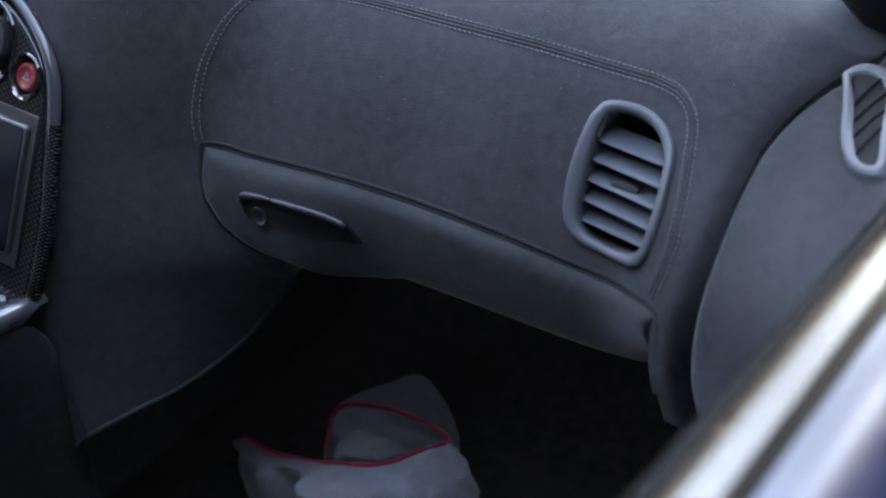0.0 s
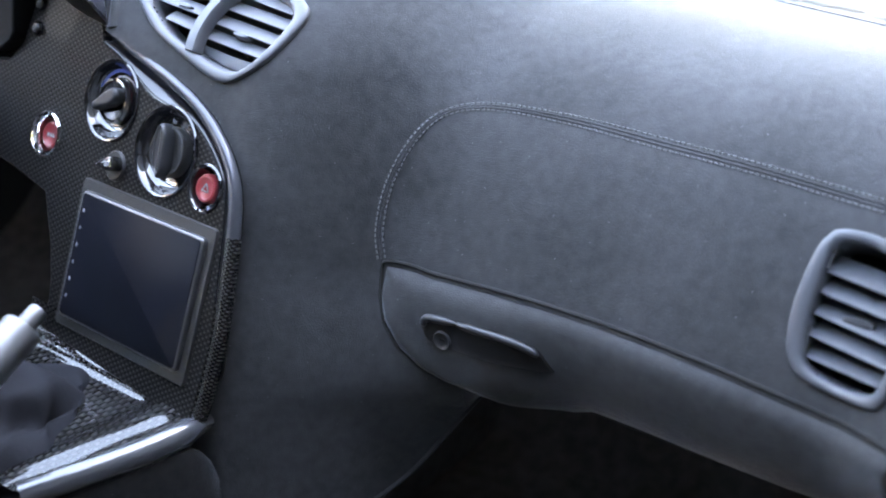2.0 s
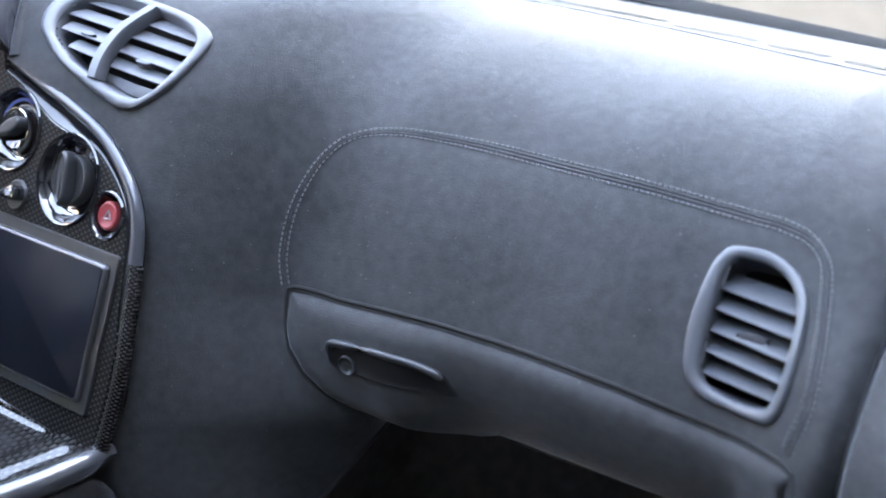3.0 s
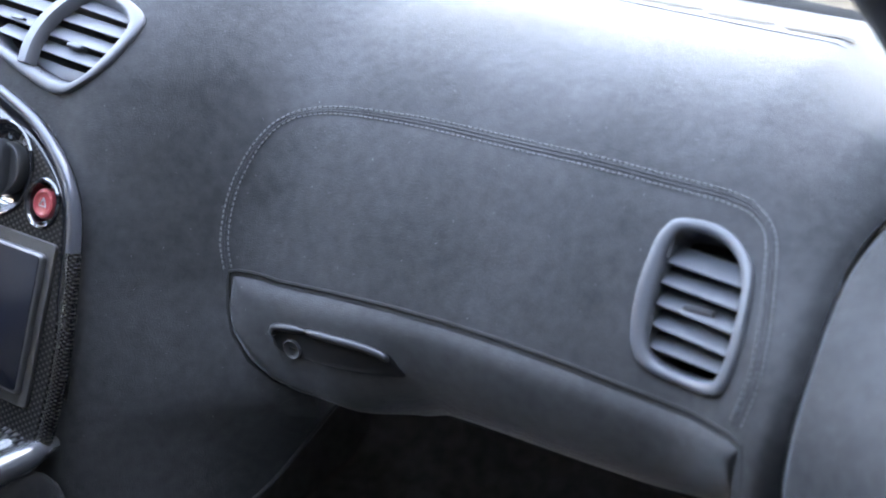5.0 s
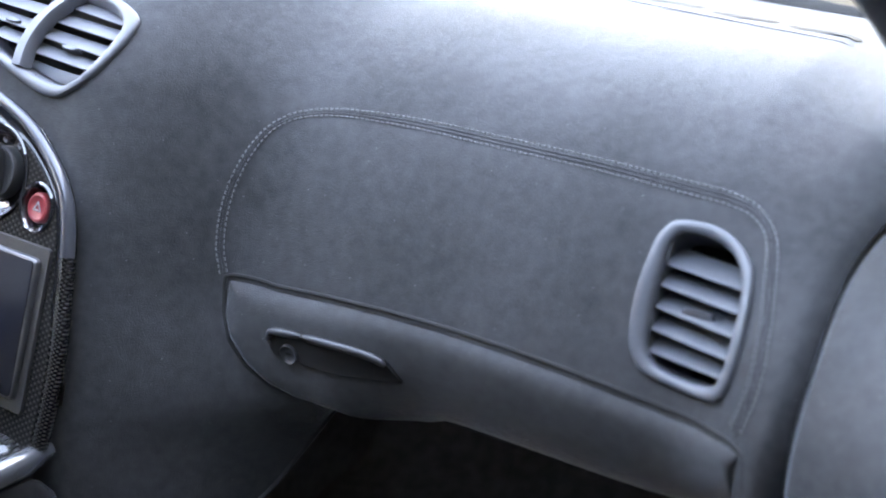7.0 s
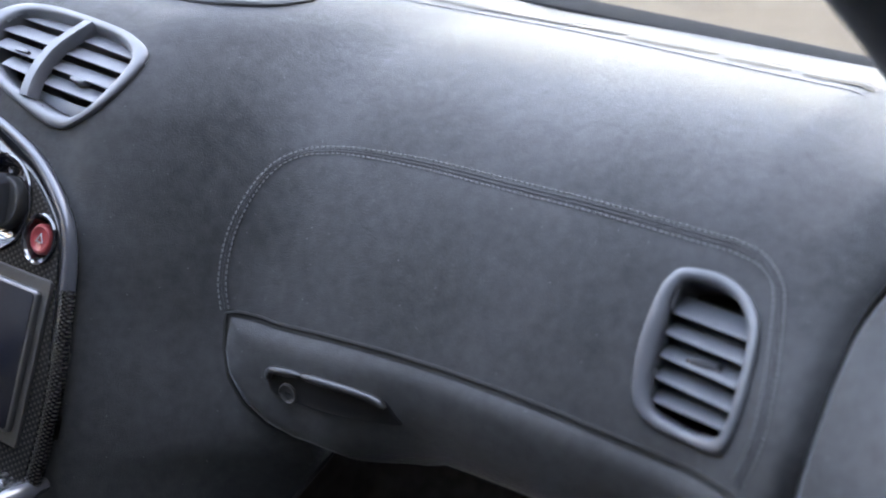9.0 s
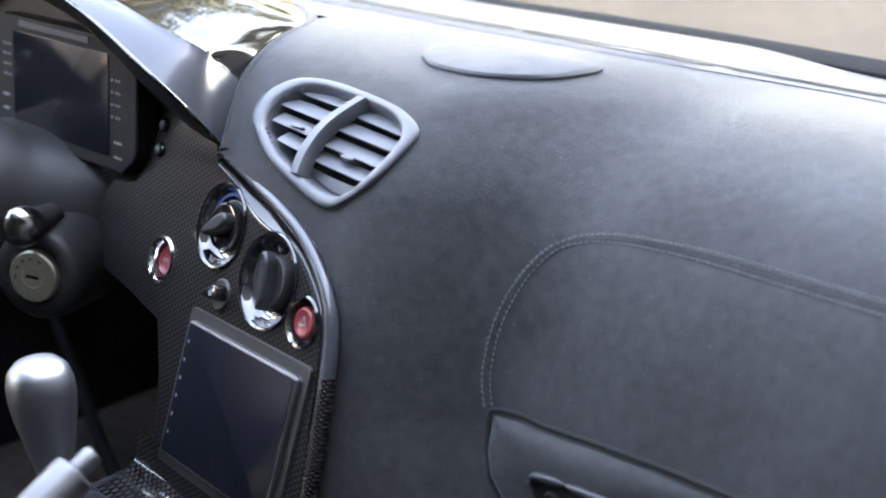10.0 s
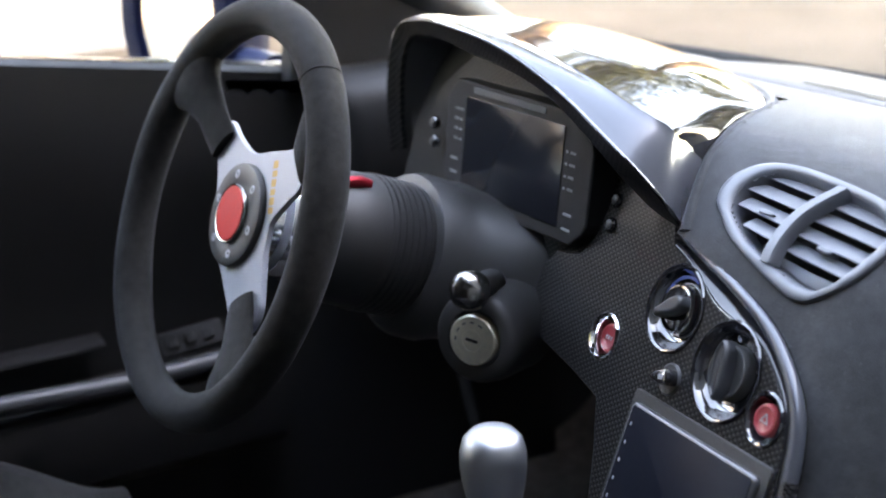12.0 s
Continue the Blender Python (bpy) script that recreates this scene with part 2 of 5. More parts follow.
def rounded(w, h, r, n=6):
    """A rectangle of half sizes w, h with round corners."""
    out = []
    for cx, cy, a in ((w - r, h - r, 0), (r - w, h - r, 90), (r - w, r - h, 180), (w - r, r - h, 270)):
        for k in range(n + 1):
            t = radians(a + 90 * k / n)
            out.append((cx + r * math.cos(t), cy + r * math.sin(t)))
    return np.array(out)


def circle(r, n=32):
    return np.array([(r * math.cos(2 * math.pi * k / n), r * math.sin(2 * math.pi * k / n)) for k in range(n)])


def block(bm, m, sx, sy, sz, r=.002):
    """A box of full sizes sx, sy, sz standing on the frame m, with rounded upper edges."""
    slab(bm, rounded(sx / 2, sy / 2, min(r * 2, sx / 2.1, sy / 2.1), 3), m, [(0, 0), (0, sz - r), (r * .3, sz - r * .3), (r, sz)])


def smooth(a, b, x):
    k = min(1.0, max(0.0, (x - a) / (b - a)))
    return k * k * (3 - 2 * k)
def spline(pts, n):
    """Points of an even Catmull-Rom curve through pts."""
    p = np.array(pts, float)
    q = np.vstack([2 * p[0] - p[1], p, 2 * p[-1] - p[-2]])
    out = []
    for k in np.linspace(0, len(p) - 1, n):
        i = min(int(k), len(p) - 2)
        s = k - i
        a, b, c, d = q[i], q[i + 1], q[i + 2], q[i + 3]
        out.append(0.5 * (2 * b + (c - a) * s + (2 * a - 5 * b + 4 * c - d) * s * s + (3 * b - 3 * c + d - a) * s ** 3))
    return np.array(out)
CENTRE = ((-.107, .245), (-.095, .275), (-.079, .315), (-.061, .355), (-.044, .395), (-.027, .432), (-.013, .464), (.004, .494), (.038, .524), (.088, .545), (.19, .547), (.33, .528), (.45, .507))
FACE = ((.030, .245), (.012, .275), (.006, .315), (.012, .355), (.028, .395), (.048, .435), (.072, .470), (.105, .497), (.155, .515), (.22, .522), (.30, .518), (.38, .508), (.45, .497))
END = ((.020, .245), (-.002, .285), (-.020, .320), (-.027, .357), (-.018, .390), (.012, .425), (.045, .447), (.085, .466), (.14, .479), (.21, .485), (.29, .484), (.37, .478), (.45, .470))
FINE = 97
ROWS = [spline(p, FINE) for p in (CENTRE, FACE, END)]
def dash(x, v, lift=0.0):
    """A place on the dashboard's skin: x across the car, v from 0 under the fascia over the crown to 12 at the windscreen."""
    def at(x, v):
        k = v / 12 * (FINE - 1)
        i = min(max(int(k), 0), FINE - 2)
        c, f, e = (r[i] + (r[i + 1] - r[i]) * (k - i) for r in ROWS)
        wide = .15 + .07 * smooth(3, 0, v)
        yz = c + (f - c) * smooth(.13, .13 + wide, x)
        yz = yz + (e - yz) * smooth(.585, .675, x)
        return np.array((x, yz[0], yz[1]))
    p = at(x, v)
    if lift:
        n = np.cross(at(x + .002, v) - at(x - .002, v), at(x, min(v + .05, 12)) - at(x, v - .05))
        p = p + lift * n / np.linalg.norm(n)
    return p


def inside(x, v, outline):
    hit, k = False, len(outline) - 1
    for i in range(len(outline)):
        (xi, vi), (xj, vj) = outline[i], outline[k]
        if (vi > v) != (vj > v) and x < (xj - xi) * (v - vi) / (vj - vi) + xi:
            hit = not hit
        k = i
    return hit


# ---- dashboard ----
VENT_OUT = loop([(.5615, 5.57), (.5700, 5.655), (.5868, 5.680), (.6071, 5.63), (.6205, 5.46), (.6257, 5.16), (.6290, 4.60), (.6292, 4.14), (.6263, 3.70), (.6174, 3.46), (.5931, 3.345), (.5683, 3.43), (.5575, 3.66), (.5531, 3.99), (.5515, 4.48), (.5535, 5.04), (.5565, 5.38)], 72, .042)
VENT_IN = loop([(.5690, 5.40), (.5755, 5.455), (.5895, 5.465), (.6061, 5.38), (.6155, 5.15), (.6195, 4.82), (.6210, 4.31), (.6200, 3.93), (.6140, 3.67), (.5968, 3.52), (.5780, 3.56), (.5700, 3.70), (.5675, 3.88), (.5660, 4.28), (.5655, 4.96), (.5662, 5.26)], 72, .042)
CVENT_OUT = loop([(-.0150, 7.45), (-.0210, 7.95), (-.0050, 8.35), (.0280, 8.50), (.0771, 8.445), (.1246, 8.285), (.1464, 8.00), (.1484, 7.58), (.1373, 6.91), (.1130, 6.32), (.1000, 6.22), (.0860, 6.27), (.0498, 6.60), (.0120, 7.02)], 96, .042)
CVENT_IN = loop([(.0060, 7.36), (-.0030, 7.82), (.0085, 8.22), (.0326, 8.34), (.0726, 8.29), (.1126, 8.165), (.1335, 7.93), (.1375, 7.59), (.1270, 6.92), (.1150, 6.62), (.1050, 6.55), (.0900, 6.58), (.0700, 6.72), (.0350, 6.98)], 96, .042)


def on_dash(outline, lift):
    return [dash(x, v, lift) for x, v in outline]


def between(a, b, k):
    return a + (b - a) * k


dashboard = thing("dashboard", "charcoal suede wrapped dashboard with stitched seam", "dashboard", (.3, .2, .25))
bm = bmesh.new()
hole_1, hole_2 = between(VENT_OUT, VENT_IN, .75), between(CVENT_OUT, CVENT_IN, .75)
EDGE = [(-.035, .483), (.006, .474), (.050, .464), (.089, .452), (.119, .435), (.140, .416), (.151, .395), (.158, .364), (.162, .337), (.166, .310), (.167, .273), (.164, .245), (.157, .230)]
FOOT = [(-.064, .045, .525), (-.074, .070, .538), (-.090, .100, .545), (-.118, .156, .547), (-.178, .195, .549), (-.250, .225, .549), (-.330, .245, .547), (-.400, .255, .540), (-.470, .255, .528), (-.520, .22, .51), (-.55, .16, .48), (-.56, .10, .45)]
LOW = np.array([(0.2462, 2.95), (0.249, 2.45), (0.256, 1.95), (0.269, 1.5), (0.286, 1.12), (0.305, 0.85), (0.34, 0.75), (0.395, -0.19), (0.438, -0.06), (0.477, -0.08), (0.526, -0.15), (0.571, -0.11), (0.619, 0.22), (0.64, 0.52), (0.6455, 1.19), (.6460, 2.9)])
TOP = np.array([(.2462, 3.02), (.2500, 3.06), (.284, 3.00), (.333, 3.09), (.380, 3.15), (.426, 3.17), (.469, 3.15), (.511, 3.11), (.552, 3.04), (.591, 2.97), (.618, 3.04), (.636, 3.12), (.6460, 3.08)])
edge_line, f_line = spline(EDGE, 60), spline(FOOT, 90)
behind_trim = [tuple(p) for p in edge_line - np.outer([.0005 + .0078 * smooth(14, 28, k) for k in range(60)], (1, .75))] + [(.15, .10), (-.3, .10), (-.3, .47), (-.06, .474)]
xs = np.r_[np.linspace(-.14, .10, 52), np.linspace(.104, .672, 136)]
vs = np.r_[np.linspace(0, 9, 130), np.linspace(9.15, 12, 20)]


def gap_shift(v):
    """How far the door gap runs outwards over the crown."""
    return .036 * min(1.0, (max(0.0, v - 5.9) / 2.5)) ** 2


def gap_x(x, v):
    return x + gap_shift(v) * smooth(.600, .672, x)


hood_foot = np.r_[.036, .050, -f_line[:60, 0]], np.r_[.006, .026, f_line[:60, 1]]
grid = []
for x in xs:
    row = []
    for v in vs:
        p = dash(x, v)
        p[0] = gap_x(x, v)
        p[1] += .012 * max(0.0, (x - .656) / .016) ** 2
        row.append(bm.verts.new(p))
    grid.append(row)
grid.append([bm.verts.new(q.co + Vector((.0004, .03, -.004))) for q in grid[-1]])
for i in range(len(grid) - 1):
    for j in range(len(vs) - 1):
        x, v = xs[min(i, len(xs) - 1)], (vs[j] + vs[j + 1]) / 2
        c = grid[i][j].co
        cut = inside(x, v, hole_1) or inside(x, v, hole_2) or (.313 < x < .645 and v < np.interp(x, LOW[:, 0], LOW[:, 1]) + .15)
        cut = cut or (c.z < .49 and v < 8 and inside(c.x, c.z, behind_trim))
        cut = cut or (c.x < -.040 and c.y < np.interp(-c.x, hood_foot[0], hood_foot[1]) + .003)
        cut = cut or (.345 < x < .641 and np.interp(x, LOW[:, 0], LOW[:, 1]) + .12 < v < np.interp(x, TOP[:, 0], TOP[:, 1]) - .12)
        if not cut:
            bm.faces.new((grid[i][j], grid[i + 1][j], grid[i + 1][j + 1], grid[i][j + 1]))
for v in [v for v in bm.verts if not v.link_faces]:
    bm.verts.remove(v)
part("skin", bm, SUEDE, dashboard)

bm = bmesh.new()
foot_path = [(-.031, -.002), (-.036, .006)] + [(-.049, .025)] + [tuple(f_line[k][:2]) for k in range(0, 60, 6)]
tube(bm, [(x + .002, y + .003, np.interp(y + .003, ROWS[0][40:, 0], ROWS[0][40:, 1]) - .0060) for x, y in spline(foot_path, 70)], .0068, 12)
part("hood_edge", bm, SUEDE, dashboard, "rolled suede edge along the hood")

# far half of the dash top, beyond the instrument hood
bm = bmesh.new()
far_rows = []
for x in np.linspace(-.70, -.138, 24):
    y0 = np.interp(-x, -f_line[:66, 0], f_line[:66, 1]) - .01
    far_rows.append([(x, y, np.interp(y, ROWS[0][60:, 0], ROWS[0][60:, 1]) - .045 * smooth(-.35, -.66, x) - .0003) for y in np.linspace(y0, .45, 16)])
rings(bm, far_rows, closed=False)
part("top_driver_side", bm, SUEDE, dashboard)

# stitched seam round the passenger panel
SEAM = [(.2445, 3.12), (.239, 3.59), (.237, 4.17), (.239, 4.74), (.246, 5.34), (.258, 5.75), (.280, 5.98), (.312, 6.12), (.367, 6.20), (.430, 6.20), (.500, 6.20), (.554, 6.16), (.592, 6.14), (.609, 6.18), (.621, 6.10), (.628, 5.88), (.635, 5.34), (.641, 4.75), (.644, 4.19), (.641, 3.62), (.638, 3.28)]
seam_line = spline(SEAM, 420)
metric = seam_line * (1, .042)
tang = np.gradient(metric, axis=0)
tang /= np.linalg.norm(tang, axis=1, keepdims=True)
side_xv = np.stack([-tang[:, 1], tang[:, 0] / .042], 1)


def seam_row(off, lift, every=1):
    scale = [.62 + .38 * smooth(.25, .42, p[0]) for p in seam_line[::every]]
    return [dash(p[0] + s[0] * off * w, p[1] + s[1] * off * w, lift) for p, s, w in zip(seam_line[::every], side_xv[::every], scale)]


for off in (-.0013, .0013):
    bm = bmesh.new()
    tube(bm, seam_row(off, -.0004, 2), .0012, 8)
    part("piping", bm, SUEDE, dashboard, "rolled suede edge along the seam")
for off in (-.0040, .0040):
    bm = bmesh.new()
    row = np.array(seam_row(off, .0006))
    run = np.r_[0, np.cumsum(np.linalg.norm(np.diff(row, axis=0), axis=1))]
    for k in range(int(run[-1] / .0042)):
        a, b = (np.array([np.interp(s, run, row[:, c]) for c in range(3)]) for s in (k * .0042, k * .0042 + .0026))
        tube(bm, [a, (a + b) / 2, b], .00055, 5)
    tagged(part("stitching", bm, THREAD, dashboard, "grey contrast thread"), kind="stuff")

# oval speaker cover and defroster slot on the top
bm = bmesh.new()
SPK = loop([(.064, 9.40), (.055, 9.62), (.072, 9.80), (.116, 9.90), (.160, 9.88), (.182, 9.78), (.176, 9.40), (.150, 9.26), (.115, 9.22), (.085, 9.26)], 60, .042)
mid = SPK.mean(0)
rings(bm, [on_dash(between(SPK, mid, k), h) for k, h in ((0, -.004), (.0, .0022), (.05, .0038), (.12, .0040), (.5, .0044), (.9, .0046))], cap_end=True)
part("speaker_cover", bm, MESH_GREY, dashboard, "oval dark grey speaker cover")
bm = bmesh.new()
for x0, x1 in ((-.20, .02), (.03, .20), (.21, .38), (.39, .47), (.48, .535), (.545, .60)):
    v0 = 10.60 - .45 * smooth(.3, .62, (x0 + x1) / 2)
    slot = loop([(x0, v0), (x0 + .006, v0 + .07), (x1 - .006, v0 + .07), (x1, v0), (x1 - .006, v0 - .07), (x0 + .006, v0 - .07)], 40, .042)
    rings(bm, [on_dash(slot, .0012)], cap_end=True)
bmesh.ops.solidify(bm, geom=bm.faces, thickness=.001)
part("defroster_slot", bm, VOID, dashboard, "black defroster slots")
bm = bmesh.new()
strip_rows = []
for x in np.linspace(-.60, .655, 60):
    v0 = 10.60 - .45 * smooth(.3, .62, x)
    strip_rows.append([dash(max(x, -.13), v0 + d, h) + np.array((min(0, x + .13), 0, 0)) for d, h in ((-.30, -.002), (-.26, .0009), (.26, .0009), (.30, -.002))])
rings(bm, strip_rows, closed=False)
part("defroster_strip", bm, MESH_GREY, dashboard, "pale grey defroster trim strip")

# dark shelf under the dash
bm = bmesh.new()
block(bm, Matrix.Translation((.49, .30, .262)), .36, .50, .02, .004)
part("under_panel", bm, VOID, dashboard)
bm = bmesh.new()
block(bm, Matrix.Translation((-.40, .26, .30)), .56, .40, .02, .004)
part("under_panel", bm, VOID, dashboard)

# ---- glove box ----
def lid_lift(x, v):
    """How far the lid's skin stands proud of the dashboard's line; its lower half falls back."""
    lo, hi = np.interp(x, LOW[:, 0], LOW[:, 1]), np.interp(x, TOP[:, 0], TOP[:, 1])
    w = min(1.0, max(0.0, (v - lo) / max(1e-6, hi - lo)))
    edge = max(0, min((v - lo) * .042 * 1.6, (hi - v) * .042, x - .2462, (.6460 - x) * 2.2))
    return -.009 + .0165 * math.sqrt(1 - (1 - min(1, edge / .019)) ** 2) - .040 * (1 - w) ** 1.25 * smooth(.33, .42, x)


glove = thing("glove_box", "closed glove box lid covered in charcoal suede", "glove box", (.45, .02, .3))
bm = bmesh.new()
lid_rows = []
for s in np.linspace(0, 1, 90):
    x = .2462 + (.6460 - .2462) * (.5 - .5 * math.cos(math.pi * s))
    lo, hi = np.interp(x, LOW[:, 0], LOW[:, 1]), np.interp(x, TOP[:, 0], TOP[:, 1])
    row = [dash(x, lo, -.04)]
    for w in (0, .03, .07, .13, .2, .3, .4, .5, .6, .7, .78, .84, .89, .93, .96, .98, 1):
        v = lo + (hi - lo) * w
        row.append(dash(x, v, lid_lift(x, v)))
    row.append(dash(x, hi, -.02))
    lid_rows.append(row)
rings(bm, lid_rows, closed=False)
part("lid", bm, SUEDE, glove)
# Dark strip laid along the lid's edge in place of the gap's shade.
bm = bmesh.new()
rim_line = [(x, np.interp(x, LOW[:, 0], LOW[:, 1])) for x in np.linspace(.302, .2464, 40)] + [(x, np.interp(x, TOP[:, 0], TOP[:, 1]) + .03) for x in np.linspace(.2464, .646, 80)] + [(.6485, 2.9), (.6495, 2.5), (.6485, 2.2)]
tube(bm, [dash(x, v, -.0002) for x, v in rim_line], [.0004 + .0013 * min(1, k / 30, (len(rim_line) - 1 - k) / 6) for k in range(len(rim_line))], 7)
part("seal", bm, VOID, glove, "black strip drawn for the shaded lid gap")
H_OUT = loop([(.2868, 2.09), (.2900, 2.26), (.2968, 2.35), (.3175, 2.415), (.3420, 2.44), (.3640, 2.445), (.3800, 2.41), (.3870, 2.33), (.3935, 2.13), (.3975, 1.99), (.3900, 1.93), (.3580, 1.85), (.3205, 1.842), (.2950, 1.84), (.2885, 1.93)], 88, .042)


def on_lid(x, v, h):
    return dash(x, v, lid_lift(x, v) + h)


bm = bmesh.new()
h_mid = H_OUT.mean(0)
rings(bm, [[on_lid(x, v, h) for x, v in between(H_OUT, h_mid, k)] for k, h in ((0, -.006), (0, .0008), (.02, .0014), (.06, .0015), (.14, .0010), (.5, .0009), (.9, .0009))], cap_end=True)
handle = part("handle", bm, VINYL, glove, "black plastic pull handle with key lock")
for line in ([(.2880, 2.12), (.2905, 2.26), (.2968, 2.33), (.3180, 2.385)], [(.3192, 2.388), (.3420, 2.405), (.3640, 2.405), (.3800, 2.36), (.3865, 2.28)]):
    bm = bmesh.new()
    tube(bm, [on_lid(x, v, .0026) for x, v in spline(line, 26)], [.0030 * min(1, .55 + k / 4, .35 + (25 - k) / 5) for k in range(26)], 10)
    part("pull_edge", bm, GRIP, handle, "raised rounded grip ledge")
m_lock = basis(on_lid(.3065, 1.965, .0012), dash(.3065, 1.965, 1) - dash(.3065, 1.965, 0))
bm = bmesh.new()
lathe(bm, m_lock, [(.0078, -.001), (.0078, .0010), (.0070, .0017), (.0062, .0010), (.0050, .0001), (.0030, -.0002), (.0010, -.0002)], 32)
lock_face = part("lock", bm, GRIP, handle, "small round dished key lock")
bm = bmesh.new()
slab(bm, rounded(.0024, .0006, .0002, 2), m_lock, [(0, -.0002), (0, .0002)])
part("key_slot", bm, VOID, lock_face)

# ---- air vents ----
def blade(bm, x0, x1, v, lean=0.0, thick=.0012, front=-.002, chord=.019, drop=0.0):
    """One louvre blade across a vent: its chord runs level into the duct, its nose is thin."""
    back = np.array((0, chord, -drop))
    ends = [dash(x0, v, front), dash(x1, v + lean, front)]
    rows = []
    for k in np.linspace(0, 1, 5):
        a = ends[0] + (ends[1] - ends[0]) * k
        n = np.array((0, drop, chord))
        n = n * thick / np.linalg.norm(n)
        rows.append([a - n * .4, a + n * .4, a + back * .3 + n, a + back + n, a + back - n, a + back * .3 - n])
    rings(bm, rows, cap_end=True, cap_start=True)


def span(v, outline, near=0.0):
    """Where the line v crosses a vent's opening."""
    c = []
    for k in range(len(outline)):
        (xa, va), (xb, vb) = outline[k - 1], outline[k]
        if (va > v) != (vb > v):
            c.append(xa + (xb - xa) * (v - va) / (vb - va))
    return (min(c) - near, max(c) + near) if len(c) > 1 else (None, None)


def air_vent(name, label, outer, inner, mat):
    vent = thing(name, label, "air vent", dash(*outer.mean(0)))
    bm = bmesh.new()
    rings(bm, [on_dash(between(outer, inner, k), h) for k, h in ((0, -.004), (0, .0010), (.04, .0026), (.12, .0036), (.35, .0042), (.66, .0036), (.80, .0024), (.90, -.0004), (.96, -.006), (1.0, -.016), (1.0, -.034))])
    part("frame", bm, mat, vent)
    bm = bmesh.new()
    rings(bm, [on_dash(between(outer, inner, .9), -.035), on_dash(between(outer, inner, 1.5), -.05)], cap_end=True)
    part("duct", bm, VOID, vent)
    return vent


side_vent = air_vent("passenger_air_vent", "grey plastic dash air vent with five slats", VENT_OUT, VENT_IN, PLASTIC_DARK)
for k, v in enumerate((4.99, 4.68, 4.37, 4.06, 3.75)):
    x0, x1 = span(v + .03, VENT_IN, .001)
    bm = bmesh.new()
    blade(bm, x0, x1, v - .02, .09, .0011, -.003, .020, drop=-.003)
    part("slat", bm, PLASTIC_DARK, side_vent)
m_clip = basis(dash(.5935, 4.42, -.004), dash(.59, 4.3, 1) - dash(.59, 4.3, 0)) @ pose(0, 0, 0, 0, 0, 4)
bm = bmesh.new()
slab(bm, loop([(-.0105, .0022), (-.0060, .0032), (.0040, .0030), (.0090, .0018), (.0100, -.0010), (.0050, -.0036), (-.0040, -.0034), (-.0100, -.0016)], 40), m_clip, [(0, -.006), (0, .0028), (.0005, .0036), (.0014, .0038)])
part("adjuster", bm, GRIP, side_vent, "slat adjuster tab with bright ends")
for dx in (-.0104, .0104):
    bm = bmesh.new()
    slab(bm, rounded(.0008, .0019, .0004, 2), m_clip @ Matrix.Translation((dx, -.0004, 0)), [(0, -.006), (0, .0030), (.0003, .0036)])
    part("adjuster_edge", bm, CHROME, side_vent, "bright metal edge of the tab")

centre_vent = air_vent("centre_air_vent", "light grey twin air vent on dash top", CVENT_OUT, CVENT_IN, PLASTIC)
spoke = spline([(.0630, 6.72), (.0615, 7.19), (.0645, 7.64), (.0720, 8.00), (.0800, 8.30)], 24)
for near, slat_rows in ((True, (8.16, 7.84, 7.52, 7.20)), (False, (7.98, 7.66, 7.34, 7.02))):
    for v in slat_rows:
        x0, x1 = span(v, CVENT_IN, .001)
        mid_x = float(np.interp(v, spoke[:, 1], spoke[:, 0]))
        bm = bmesh.new()
        if near:
            blade(bm, x0, mid_x, v + .06, -.12, .0011, -.004, .0130, drop=-.0022)
        else:
            blade(bm, mid_x, x1, v + .08, -.14, .0011, -.004, .0130, drop=-.0022)
        part("slat", bm, PLASTIC, centre_vent)
bm = bmesh.new()
sill = loop([(.0760, 6.70), (.0900, 6.60), (.1050, 6.57), (.1150, 6.66), (.1230, 6.84), (.0950, 6.90), (.0500, 7.02), (.0420, 6.96)], 48, .042)
rings(bm, [on_dash(sill, -.022), on_dash(sill, -.011), on_dash(between(sill, sill.mean(0), .1), -.0105), on_dash(between(sill, sill.mean(0), .6), -.0105)], cap_end=True)
part("lower_sill", bm, PLASTIC, centre_vent, "plain plastic below the slats")
bm = bmesh.new()
rings(bm, [[dash(x - .0062, v, -.005), dash(x - .0060, v, .003), dash(x - .004, v, .0056), dash(x + .004, v, .0056), dash(x + .0060, v, .003), dash(x + .0062, v, -.005)] for x, v in spoke], cap_end=True, cap_start=True)
part("divider", bm, PLASTIC, centre_vent, "curved upright bar between two openings")
for x, v in ((.030, 7.60), (.098, 7.32)):
    m_clip = basis(dash(x, v, -.004), dash(x, v, 1) - dash(x, v, 0))
    bm = bmesh.new()
    slab(bm, loop([(-.0075, .0008), (0, .0022), (.0075, .0008), (.0070, -.0012), (0, -.0018), (-.0072, -.0012)], 36), m_clip, [(0, -.006), (0, .0008), (.0004, .0014), (.0009, .0015)])
    part("adjuster", bm, PLASTIC_DARK, centre_vent, "small slat adjuster tab")

# ---- carbon centre stack ----
T_N = Vector((-.097, -1, .42)).normalized()


def stack(x, z, h=0.0):
    """A place on the centre stack's sloping face, h proud of it."""
    return Vector((x, -.0745 - .097 * (x - .0485) + .42 * (z - .31), z)) + h * T_N


def stack_frame(x, z, h=0.0):
    return basis(stack(x, z, h), T_N)


